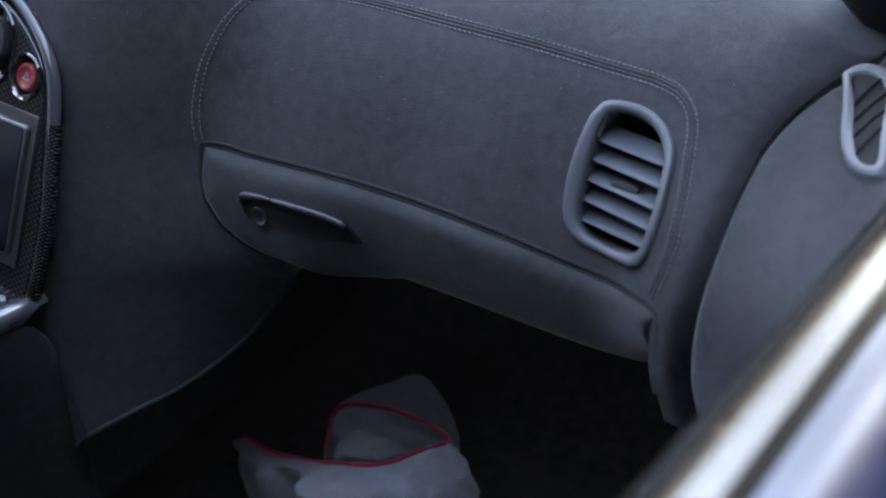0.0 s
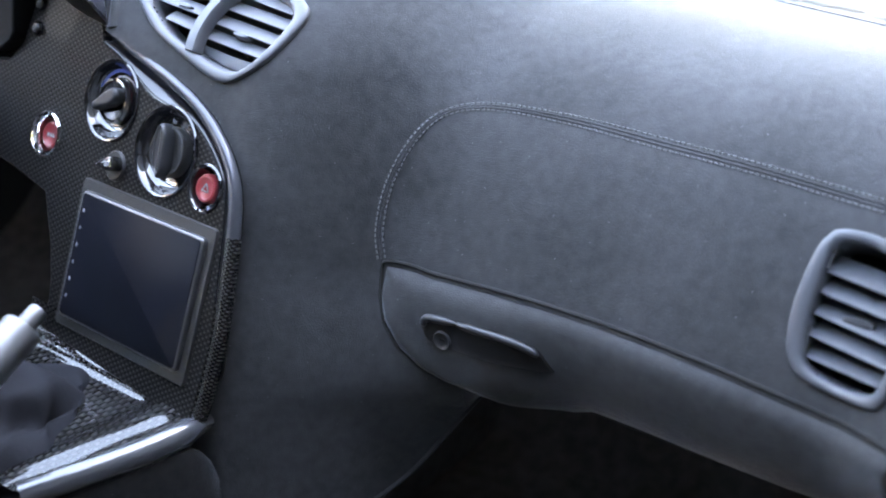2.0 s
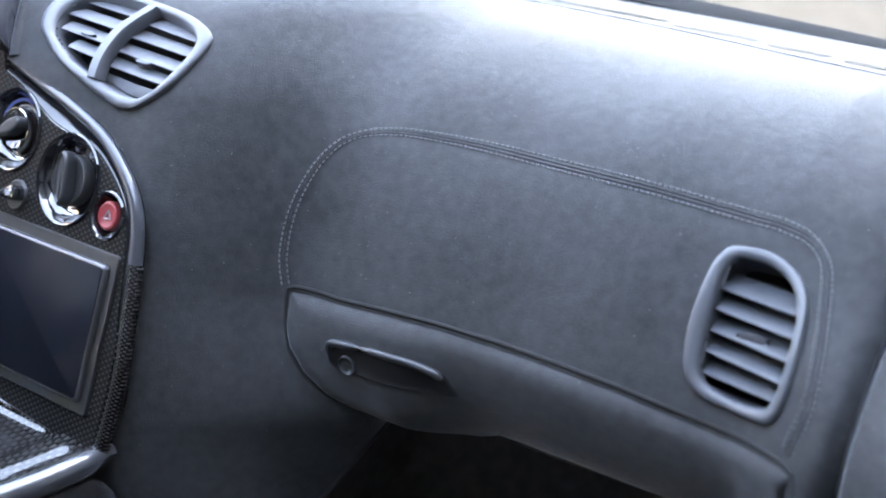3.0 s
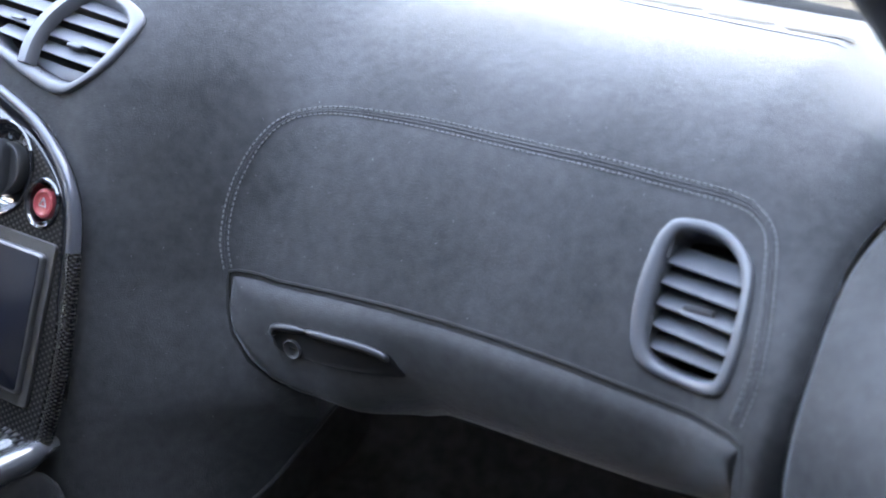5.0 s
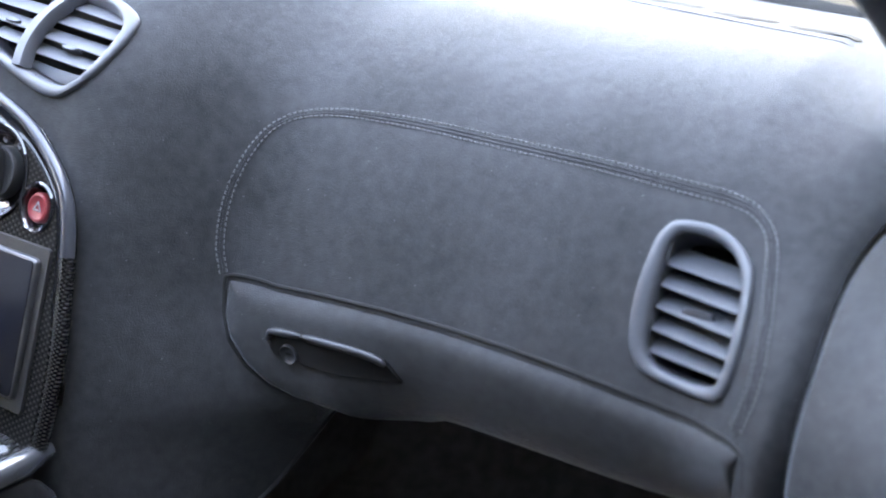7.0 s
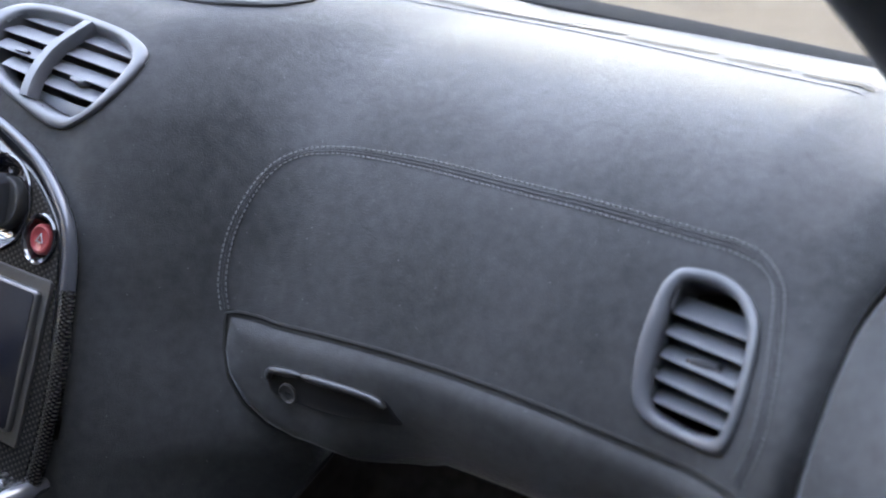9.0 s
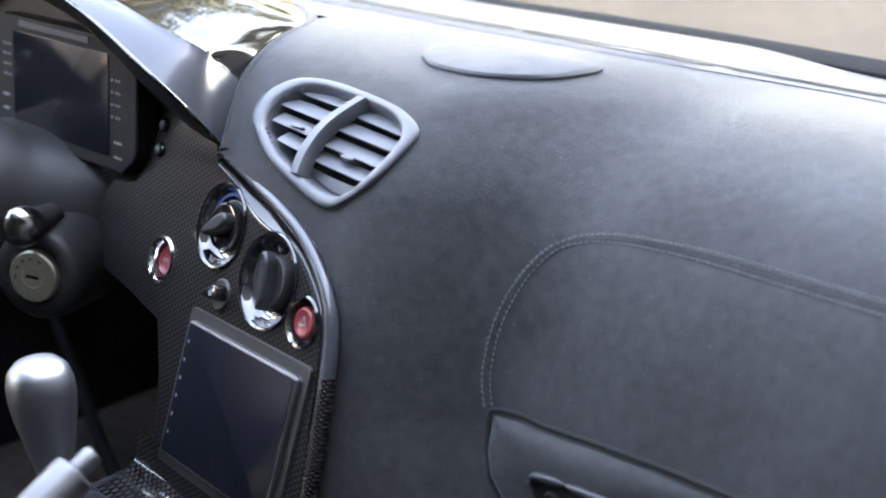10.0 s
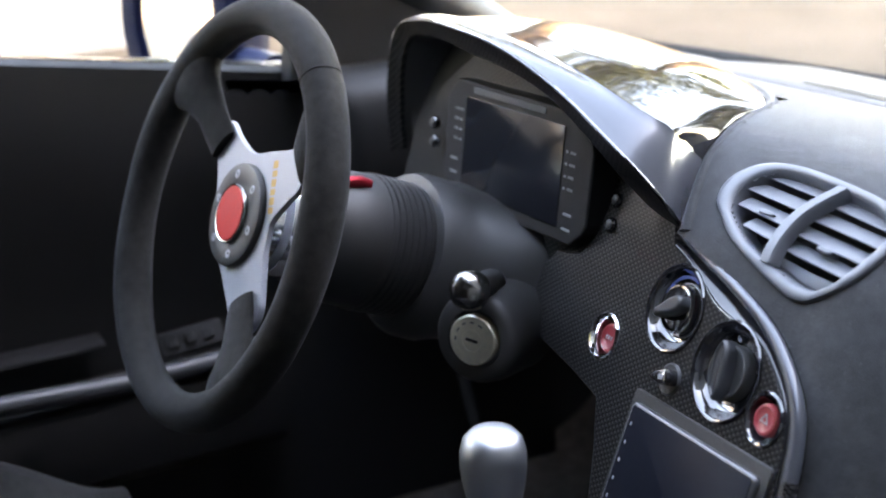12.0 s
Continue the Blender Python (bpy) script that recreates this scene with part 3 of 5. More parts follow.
HOLES = ((-.016, .431, .0335), (.061, .411, .0360), (-.0915, .386, .0190), (.1135, .3975, .0170))
fascia = thing("centre_fascia", "glossy black carbon fibre centre fascia", "dash trim", stack(.05, .24))
roll_in, roll_out, bead_line = [], [], []
for k in range(60):
    t = edge_line[min(k + 1, 59)] - edge_line[max(k - 1, 0)]
    t = t / np.linalg.norm(t)
    inner = np.array((-abs(t[1]) - .15, -abs(t[0]) * .8))
    inner = inner / np.linalg.norm(inner)
    w = .0075 + .0095 * math.exp(-((k - 9) / 4) ** 2) - .002 * smooth(36, 46, k)
    bead_line.append(edge_line[k] + inner * .0034)
    roll_out.append(edge_line[k] + inner * .0060)
    roll_in.append(edge_line[k] + inner * (.0060 + w))
panel = [tuple(p) for p in roll_in] + [(.10, .236), (.0, .240), (-.040, .242), (-.046, .279), (-.058, .308), (-.078, .343), (-.128, .350), (-.182, .355), (-.216, .364), (-.214, .41), (-.20, .425), (-.165, .432), (-.150, .45), (-.140, .50), (-.118, .535), (-.085, .528), (-.060, .508)]
bm = bmesh.new()
rows = [[stack(x, z, -.012) for x, z in panel], [stack(x, z, .001) for x, z in panel], [stack(x, z, .003) for x, z in inset(panel, .0015)]]
front = rings(bm, rows)[-1]
rim_edges = [bm.edges.get((front[k - 1], front[k])) for k in range(len(front))]
for x, z, r in HOLES:
    hole = [bm.verts.new(stack_frame(x, z, .003) @ Vector((*p, 0))) for p in circle(r, 40)]
    rim_edges += [bm.edges.new((hole[k - 1], hole[k])) for k in range(40)]
bmesh.ops.triangle_fill(bm, use_beauty=True, use_dissolve=False, edges=rim_edges)
part("panel", bm, CARBON, fascia, smooth_faces=False)
bead = [stack(x, z, .0010) for x, z in bead_line]
bm = bmesh.new()
tube(bm, bead[:34], [.0044 + .0018 * k / 33 for k in range(34)], 14)
part("edge_bead", bm, EDGE_GREY, fascia, "thick grey lacquered rounded edge")
bm = bmesh.new()
tube(bm, bead[33:], [.0062 for k in range(27)], 14)
part("edge_bead", bm, CARBON_FINE, fascia, "rounded carbon weave edge")
bm = bmesh.new()
cove = []
for a, b in zip(roll_out, roll_in):
    cove.append([stack(*(a + (b - a) * s), float(.0032 - .0100 * smooth(1.0, .05, s) * min(1, np.linalg.norm(b - a) / .009))) for s in np.linspace(0, 1, 14)])
rings(bm, cove[:42], closed=False)
part("rolled_edge", bm, LACQUER, fascia, "mirror-gloss lacquered rolled edge")
bm = bmesh.new()
rings(bm, cove[41:], closed=False)
part("rolled_edge", bm, CARBON_GLOSS, fascia, "lacquered carbon weave rolled edge")
bm = bmesh.new()
bead_path = spline([(.1600, -.104, .239), (.1595, -.118, .240), (.1580, -.137, .240), (.1520, -.160, .239), (.1410, -.187, .237), (.1270, -.216, .234), (.112, -.245, .230)], 30)
top_rows = []
for k, q in enumerate(bead_path):
    s = k / 29
    row = []
    for w in np.linspace(0, 1, 40):
        x = -.060 + (q[0] - .004 + .060) * w
        y = (-.090 - .012 * w) * (1 - s) + (q[1] - .02 * (1 - w)) * s
        z = q[2] + .007 * smooth(.97, .80, w) - .014 * smooth(0, .4, s) * smooth(.92, .72, w) + .020 * smooth(.14, 0, s) * smooth(1.02, .9, w)
        row.append((x, y, z))
    top_rows.append(row)
rings(bm, top_rows, closed=False)
part("console_top", bm, CARBON_GLOSS, fascia, "lacquered carbon fibre gear lever surround")
bm = bmesh.new()
tube(bm, [Vector(q) + Vector((0, 0, -.002)) for q in bead_path], [.0060 + .0050 * smooth(0, 9, k) for k in range(30)], 16)
part("console_bead", bm, EDGE_GLOSS, fascia, "glossy rounded lower edge")

bm = bmesh.new()
wall_top = [stack(x, z, -.004) for x, z in ((-.040, .236), (-.047, .279), (-.059, .308), (-.079, .343), (-.128, .349), (-.182, .354))]
rings(bm, [wall_top] + [[p + Vector((-.012 * k, .11 * k, -.010 * k)) for p in wall_top] for k in (.3, 1, 2, 3)], closed=False)
part("side_wall", bm, SUEDE, fascia, "suede covered driver side of the stack")

# head unit
radio = thing("head_unit", "dark touchscreen head unit, switched off", "car stereo", stack(.05, .26))
m_r = stack_frame(.0565, .3140, .002)
bm = bmesh.new()
slab(bm, rounded(.0835, .0625, .004, 4), m_r, [(0, 0), (0, .0025), (.0008, .0036)])
part("surround", bm, BLACK, radio, "matt dark grey fitting frame")
bm = bmesh.new()
slab(bm, rounded(.0760, .0535, .005, 5), m_r, [(0, .002), (0, .0062), (.0006, .0074), (.0018, .0080)])
part("bezel", bm, material("smoked metal bezel", (.11, .11, .115), .32, .7, 0, vary=.05), radio, "thin smoked metal bezel")
bm = bmesh.new()
slab(bm, rounded(.0735, .0510, .003, 4), m_r, [(0, .0072), (0, .0083), (.0004, .0085)])
screen = part("screen", bm, GLASS_BLACK, radio, "black glossy touch screen")
for k in range(6):
    bm = bmesh.new()
    slab(bm, rounded(.0011, .0014, .0005, 2), m_r @ Matrix.Translation((-.0690, .037 - .0145 * k, .0083)), [(0, 0), (0, .0004), (.0002, .0006)])
    part("touch_key", bm, WHITE_INK, radio)

# climate dials
BLUE_INK = material("blue print", (.03, .07, .26), .5, vary=.1, vary_scale=200)
RED_INK = material("red print", (.30, .03, .04), .5, vary=.1, vary_scale=200)


def arc(bm, m, r, a0, a1, wide, h):
    """A flat curved strip from a0 to a1 degrees."""
    rows = [[m @ Vector(((r + d) * math.cos(radians(a)), (r + d) * math.sin(radians(a)), h + e)) for d, e in ((-wide, -.0004), (-wide, .0003), (wide, .0003), (wide, -.0004))] for a in np.linspace(a0, a1, 24)]
    rings(bm, rows, cap_end=True, cap_start=True)


def dial(x, z, r, turn, label, warm):
    """A rotary control sunk into a glossy dish."""
    ob = thing("climate_dial", label, "dial", stack(x, z), "climate controls")
    m = stack_frame(x, z, .002)
    bm = bmesh.new()
    lathe(bm, m, [(r + .0032, .0005), (r + .0030, .0020), (r + .0018, .0030), (r + .0004, .0026), (r - .0012, .0006), (r - .0028, -.0030), (r - .0050, -.0062), (r - .0085, -.0082), (r - .0125, -.0090), (r * .2, -.0090)], 56, cap=False)
    part("bezel", bm, GLOSS, ob, "glossy black dished ring")
    bm = bmesh.new()
    lathe(bm, m, [(r * .60, -.0085), (r * .60, -.0010), (r * .57, .0010), (r * .53, .0012), (r * .49, -.0004), (r * .2, -.0010)], 44)
    part("knob", bm, GLOSS if warm else BLACK, ob, "round dark knob")
    bm = bmesh.new()
    if warm:
        wing = [(-.0030, -r * .50), (-.0046, -r * .2), (-.0064, r * .1), (-.0052, r * .42), (0, r * .52), (.0052, r * .42), (.0064, r * .1), (.0046, -r * .2), (.0030, -r * .50), (0, -r * .53)]
    else:
        wing = [(-.0062, -r * .42), (-.0070, 0), (-.0062, r * .42), (0, r * .64), (.0062, r * .42), (.0070, 0), (.0062, -r * .42), (0, -r * .64)]
    slab(bm, loop(wing, 48), m @ pose(0, 0, -.002, 0, 0, turn), [(0, 0), (0, .0090), (.0008, .0110), (.0020, .0118), (.0034, .0106 if not warm else .0118)])
    part("grip", bm, GRIP, ob, "raised rounded grip bar")
    if warm:
        for mat, a0, a1, lab in ((BLUE_INK, 70, 165, "blue cold scale"), (RED_INK, 8, 55, "red warm scale")):
            bm = bmesh.new()
            arc(bm, m, r - .0062, a0, a1, .0012, -.0058)
            part("scale_mark", bm, mat, ob, lab)
        bm = bmesh.new()
        arc(bm, m, r * .66, 0, 359, .0006, -.0078)
        part("scale_ring", bm, ALU_DULL, ob, "thin bright ring round the knob")
    else:
        for a in (20, 62, 104, 146, 188, 230):
            spot = m @ Matrix.Translation(((r - .0085) * math.cos(radians(a)), (r - .0085) * math.sin(radians(a)), -.0078))
            bm = bmesh.new()
            arc(bm, spot, .0026, a - 60, a + 200, .0005, .0002)
            slab(bm, rounded(.0011, .0007, .0003, 2), spot @ Matrix.Translation((.0004, -.0010, 0)), [(0, 0), (0, .0006)])
            part("symbol", bm, WHITE_INK, ob, "pale air flow symbol")
    return ob


dial(-.016, .431, .0315, -58, "black temperature dial with blue and red scale", True)
dial(.061, .411, .0340, 8, "black air direction dial with printed symbols", False)
fan = thing("fan_switch", "small black fan switch between the dials", "switch", stack(.004, .386))
m = stack_frame(.006, .386, .002)
bm = bmesh.new()
lathe(bm, m, [(.0125, 0), (.0125, .0016), (.0110, .0030), (.0085, .0026), (.006, .0030)], 28)
part("base", bm, BLACK, fan)
bm = bmesh.new()
slab(bm, loop([(-.0120, -.0020), (-.0110, .0020), (-.0020, .0052), (.0060, .0060), (.0090, .0020), (.0085, -.0050), (.0000, -.0058)], 40), m @ pose(.001, .001, .002, 0, 0, 14), [(0, 0), (0, .0085), (.0008, .0105), (.0022, .0112)])
part("lever", bm, GLOSS, fan, "glossy pointed lever")
bm = bmesh.new()
slab(bm, rounded(.0025, .0018, .0006, 2), m @ pose(.003, .001, .0131, 0, 0, 14), [(0, 0), (0, .0004)])
part("mark", bm, WHITE_INK, fan)


def push_button(name, label, x, z, r, ring_mat, sunk):
    """A red cap in a cup that sinks into the panel."""
    ob = thing(name, label, "button", stack(x, z))
    m = stack_frame(x, z, .002)
    bm = bmesh.new()
    lathe(bm, m, [(r + .0080, .0006), (r + .0078, .0018), (r + .0064, .0030), (r + .0048, .0026), (r + .0036, .0008), (r + .0026, -.0035), (r + .0010, -sunk - .003), (r * .2, -sunk - .003)], 44, cap=False)
    part("ring", bm, ring_mat, ob, "glossy cup round the cap")
    bm = bmesh.new()
    lathe(bm, m, [(r, -sunk - .002), (r, .0055 - sunk), (r - .0010, .0072 - sunk), (r - .0026, .0076 - sunk), (r - .0040, .0068 - sunk), (.0012, .0064 - sunk)], 40)
    part("cap", bm, RED, ob, "red push cap")
    return ob, m @ Matrix.Translation((0, 0, -sunk))


start, m = push_button("start_button", "red engine start button in chrome ring", -.0915, .386, .0122, CHROME, .0105)
for k in range(3):
    bm = bmesh.new()
    slab(bm, rounded(.0008, .0018, .0003, 2), m @ Matrix.Translation((-.0035 + .0035 * k, 0, .0066)), [(0, 0), (0, .0005)])
    part("word_bar", bm, WHITE_INK, start)
hazard, m = push_button("hazard_button", "red hazard light button with warning triangle", .1135, .3975, .0115, GLOSS, .0062)
bm = bmesh.new()
for a, b in ((90, 210), (210, 330), (330, 450)):
    tube(bm, [m @ Vector((.0042 * math.cos(radians(t)), .0042 * math.sin(radians(t)), .0070)) for t in (a, b)], .0005, 6)
part("triangle", bm, WHITE_INK, hazard, "pale warning triangle")

# ---- instrument hood and display ----
hood = thing("instrument_hood", "glossy carbon fibre instrument hood", "instrument hood", (-.28, .1, .5))
ARCH = [(-.036, .006, .482), (-.034, -.010, .503), (-.045, -.024, .526), (-.080, -.034, .552), (-.152, -.036, .583), (-.236, -.037, .605), (-.330, -.037, .613), (-.380, -.035, .611), (-.432, -.030, .600), (-.465, -.026, .564), (-.486, -.020, .510), (-.496, -.014, .46)]
CREASE = [(-.062, .043, .525), (-.062, .022, .544), (-.063, .009, .558), (-.086, -.005, .571), (-.142, -.010, .587), (-.218, -.011, .600), (-.302, -.012, .611), (-.368, -.012, .612), (-.434, -.008, .600), (-.470, -.002, .560), (-.493, .004, .506), (-.503, .008, .457)]
a_line, c_line = (spline(p, 90) for p in (ARCH, CREASE))
bm = bmesh.new()
hood_rows = []
for a, c, f in zip(a_line, c_line, f_line):
    row = [a + (0, .001, -.003), a]
    for w in (.2, .5, .8, .97):
        row.append(a + (c - a) * w + (0, 0, .0030 * math.sin(math.pi * w)))
    row.append(c + (0, 0, .0006))
    for w in (.03, .12, .25, .4, .55, .7, .85, .95, 1):
        row.append(c + (f - c) * w + np.array((0, 0, .014 * min(1, np.linalg.norm(f - c) / .2) ** 2 * math.sin(math.pi * min(1, w * 1.02)) - .003 * (w > .97))))
    hood_rows.append(row)
rings(bm, [r[:7] for r in hood_rows], closed=False)
part("front_band", bm, EDGE_GREY, hood, "smooth grey lacquered front band")
bm = bmesh.new()
rings(bm, [r[6:] for r in hood_rows], closed=False)
part("shell", bm, LACQUER, hood, "mirror-gloss lacquered outer shell")
bm = bmesh.new()
middle = np.array((-.285, 0, .50))
lip_rows, well_rows = [], []


def well_y(x, z):
    """The sheet behind the display, facing the driver."""
    return .022 + .09 * (x + .15) + .25 * (z - .494)


for k, a in enumerate(a_line):
    right = smooth(34, 12, k) * smooth(-4, 5, k)
    inward = (middle - a) * (1, 0, 1)
    inward /= np.linalg.norm(inward)
    wide, deep = .019 + .028 * right, .002 + .002 * right
    lip_rows.append([a + (0, .0005, -.002), a + inward * .002 + (0, -.0030, 0), a + inward * .005 + (0, -.0022, 0), a + inward * (.4 * wide + .003) + (0, .25 * deep, 0), a + inward * wide + (0, deep, 0), a + inward * (wide + .003) + (0, deep + .004, 0)])
    back = a + inward * (wide + .014)
    back[1] = max(well_y(back[0], back[2]), a[1] + deep + .010)
    well_rows.append([lip_rows[-1][-1], a + inward * (wide + .005) + (0, deep + .010, 0), back])
rings(bm, lip_rows, closed=False)
part("lip", bm, CARBON, hood, "carbon weave inner lip")
bm = bmesh.new()
tube(bm, [a + (0, -.0012, -.0008) for a in a_line], .0015, 8)
part("lip_edge", bm, GLOSS, hood, "dark lacquered front edge")
bm = bmesh.new()
rings(bm, well_rows, closed=False)
part("inner_shell", bm, BLACK, hood, "matt black inside of the hood")
bm = bmesh.new()
well = [bm.verts.new(r[-1]) for r in well_rows] + [bm.verts.new((x, well_y(x, .36), .36)) for x in (-.47, -.17)]
bm.faces.new(well)
bmesh.ops.triangulate(bm, faces=bm.faces)
part("back_panel", bm, CARBON, hood, "satin carbon sheet behind the display", smooth_faces=False)

display = thing("instrument_display", "dark digital instrument display, switched off", "display", (-.26, .03, .44))
m_d = basis((-.270, -.006, .494), (.02, -1, .14))
D_OUT = [(-.118, .042), (-.102, .058), (.066, .058), (.088, .054), (.118, .036), (.121, .028), (.120, -.034), (.116, -.042), (.098, -.056), (-.106, -.056), (-.118, -.044)]
bm = bmesh.new()
slab(bm, D_OUT, m_d, [(0, -.06), (0, -.001), (.0010, .0004), (.0022, .0008)])
part("housing", bm, VINYL, display, smooth_faces=False)
bm = bmesh.new()
slab(bm, rounded(.0810, .0440, .002, 3), m_d @ Matrix.Translation((-.002, 0, 0)), [(0, 0), (0, .0014), (.0003, .0016)])
part("screen", bm, GLASS_SMOKED, display, "black display glass")
bm = bmesh.new()
slab(bm, rounded(.060, .0028, .001, 3), m_d @ Matrix.Translation((-.012, .0515, .0006)), [(0, 0), (0, .0008), (.0003, .0012)])
part("light_strip", bm, PLASTIC_DARK, display, "shift light strip along the top")
for side, rows_y in ((-.0985, (.030, .0205, .011, .0015, -.018, -.031)), (.0925, (.023, .0125, .002, -.0085, -.030, -.043))):
    for k, y in enumerate(rows_y):
        bm = bmesh.new()
        slab(bm, rounded(.0042 if k < 4 else .006, .0011, .0004, 2), m_d @ Matrix.Translation((side, y, .0006)), [(0, 0), (0, .0006)])
        part("label_bar", bm, WHITE_INK if k > 3 else PLASTIC, display)
        if k < 4:
            bm = bmesh.new()
            slab(bm, circle(.0012, 10), m_d @ Matrix.Translation((side + (.0085 if side < 0 else -.0085), y, .0006)), [(0, 0), (0, .0008)])
            part("lamp", bm, WHITE_INK, display)
bm = bmesh.new()
slab(bm, rounded(.0075, .0022, .001, 3), m_d @ Matrix.Translation((.004, -.0525, .0006)), [(0, 0), (0, .0012), (.0003, .0015)])
part("badge", bm, WHITE_INK, display, "small pale maker's badge")
for k, (x, z) in enumerate(((-.133, .482), (-.131, .463), (-.402, .505), (-.404, .486))):
    ob = thing("panel_button", "small round black button on carbon", "button", (x, .01, z), "panel buttons")
    m = stack_frame(x, z, .003) if x > -.2 else basis((x, -.012, z), (.1, -1, .1))
    bm = bmesh.new()
    lathe(bm, m, [(.0062, -.002), (.0062, .002), (.0050, .0034), (.0042, .0026)], 24)
    part("ring", bm, GLOSS, ob)
    bm = bmesh.new()
    lathe(bm, m, [(.0040, 0), (.0040, .0042), (.0030, .0050), (.0012, .0052)], 20)
    part("cap", bm, BLACK, ob)

# ---- steering column ----
HUB = Vector((-.326, -.246, .471))
AXIS = Vector((.058, -.922, .382)).normalized()
m_col = basis(HUB, AXIS)


def along_column(s, dx=0.0, dy=0.0):
    """s metres down the column from the wheel's plate."""
    return m_col @ Vector((dx, dy, -s))


column = thing("steering_column", "black plastic steering column shroud", "steering column", along_column(.25))
bm = bmesh.new()
lathe(bm, m_col, [(.050, -.068), (.056, -.078), (.061, -.100), (.062, -.118)], 48)
part("boss", bm, BLACK, column, "black tapered wheel boss")
bm = bmesh.new()
ribs = []
for k in range(7):
    h = -.118 - .007 * k
    ribs += [(.0635, h), (.0635, h - .0042), (.0610, h - .0050), (.0610, h - .0065)]
lathe(bm, m_col, ribs, 56)
part("bellows", bm, BLACK, column, "ribbed black collar")
bm = bmesh.new()
shroud = []
for s, w, h, dx, dy, e in ((.164, .064, .064, 0, 0, 2.0), (.166, .072, .072, .0, 0, 2.0), (.176, .077, .077, .002, -.002, 2.1), (.190, .079, .077, .006, -.002, 2.2), (.198, .082, .073, .010, .0, 2.3), (.215, .095, .070, .016, .004, 2.6), (.25, .118, .070, .018, .012, 3.0), (.30, .130, .068, .014, .020, 3.2), (.36, .132, .062, .012, .028, 3.2)):
    row = []
    for k in range(64):
        a = 2 * math.pi * k / 64
        c, q = math.cos(a), math.sin(a)
        row.append(along_column(s, dx + w * math.copysign(abs(c) ** (2 / e), c), dy + h * math.copysign(abs(q) ** (2 / e), q)))
    shroud.append(row)
rings(bm, shroud, cap_end=True, cap_start=True)
part("shroud", bm, BLACK, column)

release = thing("quick_release", "polished quick release hub with red lever", "steering hub", along_column(.04))
bm = bmesh.new()
lathe(bm, m_col, [(.036, -.004), (.038, -.010), (.040, -.022), (.0475, -.026), (.0485, -.030), (.0485, -.046), (.047, -.050), (.049, -.054), (.0515, -.058), (.0515, -.066), (.049, -.070)], 56)
part("collar", bm, CHROME, release, "polished steel collar")
bm = bmesh.new()
tube(bm, [along_column(.055, .024, .048), along_column(.090, .026, .056), along_column(.100, .026, .056)], [.0052, .0052, .0042], 14)
part("lever", bm, RED_METAL, release, "red anodised release lever")

lock = thing("ignition_lock", "round worn metal ignition key lock", "ignition lock", (-.208, -.086, .359))
m_k = basis((-.200, -.092, .362), (.52, -.84, .12), (.85, .5, 0))
bm = bmesh.new()
lathe(bm, m_k, [(.044, -.07), (.0425, -.022), (.0405, -.009), (.0375, -.004), (.0320, -.0015), (.0262, -.0012), (.0240, -.003), (.0228, -.006)], 48)
part("bezel", bm, BLACK, lock, "black plastic surround")
bm = bmesh.new()
lathe(bm, m_k, [(.0222, -.008), (.0222, .0015), (.0210, .0030), (.0100, .0032), (.0094, .0024), (.0088, .0030), (.002, .0031)], 48)
part("cylinder", bm, STEEL, lock, "worn nickel lock face")
bm = bmesh.new()
slab(bm, rounded(.0058, .0013, .0005, 2), m_k @ pose(0, 0, .0030, 0, 0, -8), [(0, 0), (0, .0005)])
part("key_slot", bm, VOID, lock)
for k in range(5):
    a = radians(60 + 30 * k)
    bm = bmesh.new()
    slab(bm, rounded(.0020, .0007, .0002, 2), m_k @ Matrix.Translation((.0158 * math.cos(a), .0158 * math.sin(a), .0030)) @ pose(0, 0, 0, 0, 0, math.degrees(a) - 90), [(0, 0), (0, .0003)])
    part("word_bar", bm, PLASTIC_DARK, lock)

stalk = thing("column_stalk", "short stalk with polished metal end", "stalk", (-.2, -.08, .405))
s_dir = Vector((.62, -.72, .22)).normalized()
m_s = basis(Vector((-.192, -.096, .411)), s_dir)
bm = bmesh.new()
lathe(bm, m_s, [(.0125, -.055), (.0130, -.012), (.0140, -.006)], 28)
part("stem", bm, BLACK, stalk)
bm = bmesh.new()
lathe(bm, m_s, [(.0150, -.006), (.0172, .000), (.0176, .006), (.0160, .013), (.0125, .0175), (.0075, .0198), (.002, .0205)], 36)
part("tip", bm, BLACK_CHROME, stalk, "rounded dark polished metal tip")
# ---- steering wheel ----
wheel = thing("steering_wheel", "black suede three-spoke steering wheel, red horn button", "steering wheel", HUB)
m_w = basis(HUB, AXIS)
m_rim = m_w @ Matrix.Translation((0, 0, .020))
bm = bmesh.new()
RIM_R = .171


def rim_radius(a):
    """Slightly squared off below."""
    return RIM_R * (1 + .012 * max(0, -math.sin(a)) ** 4)


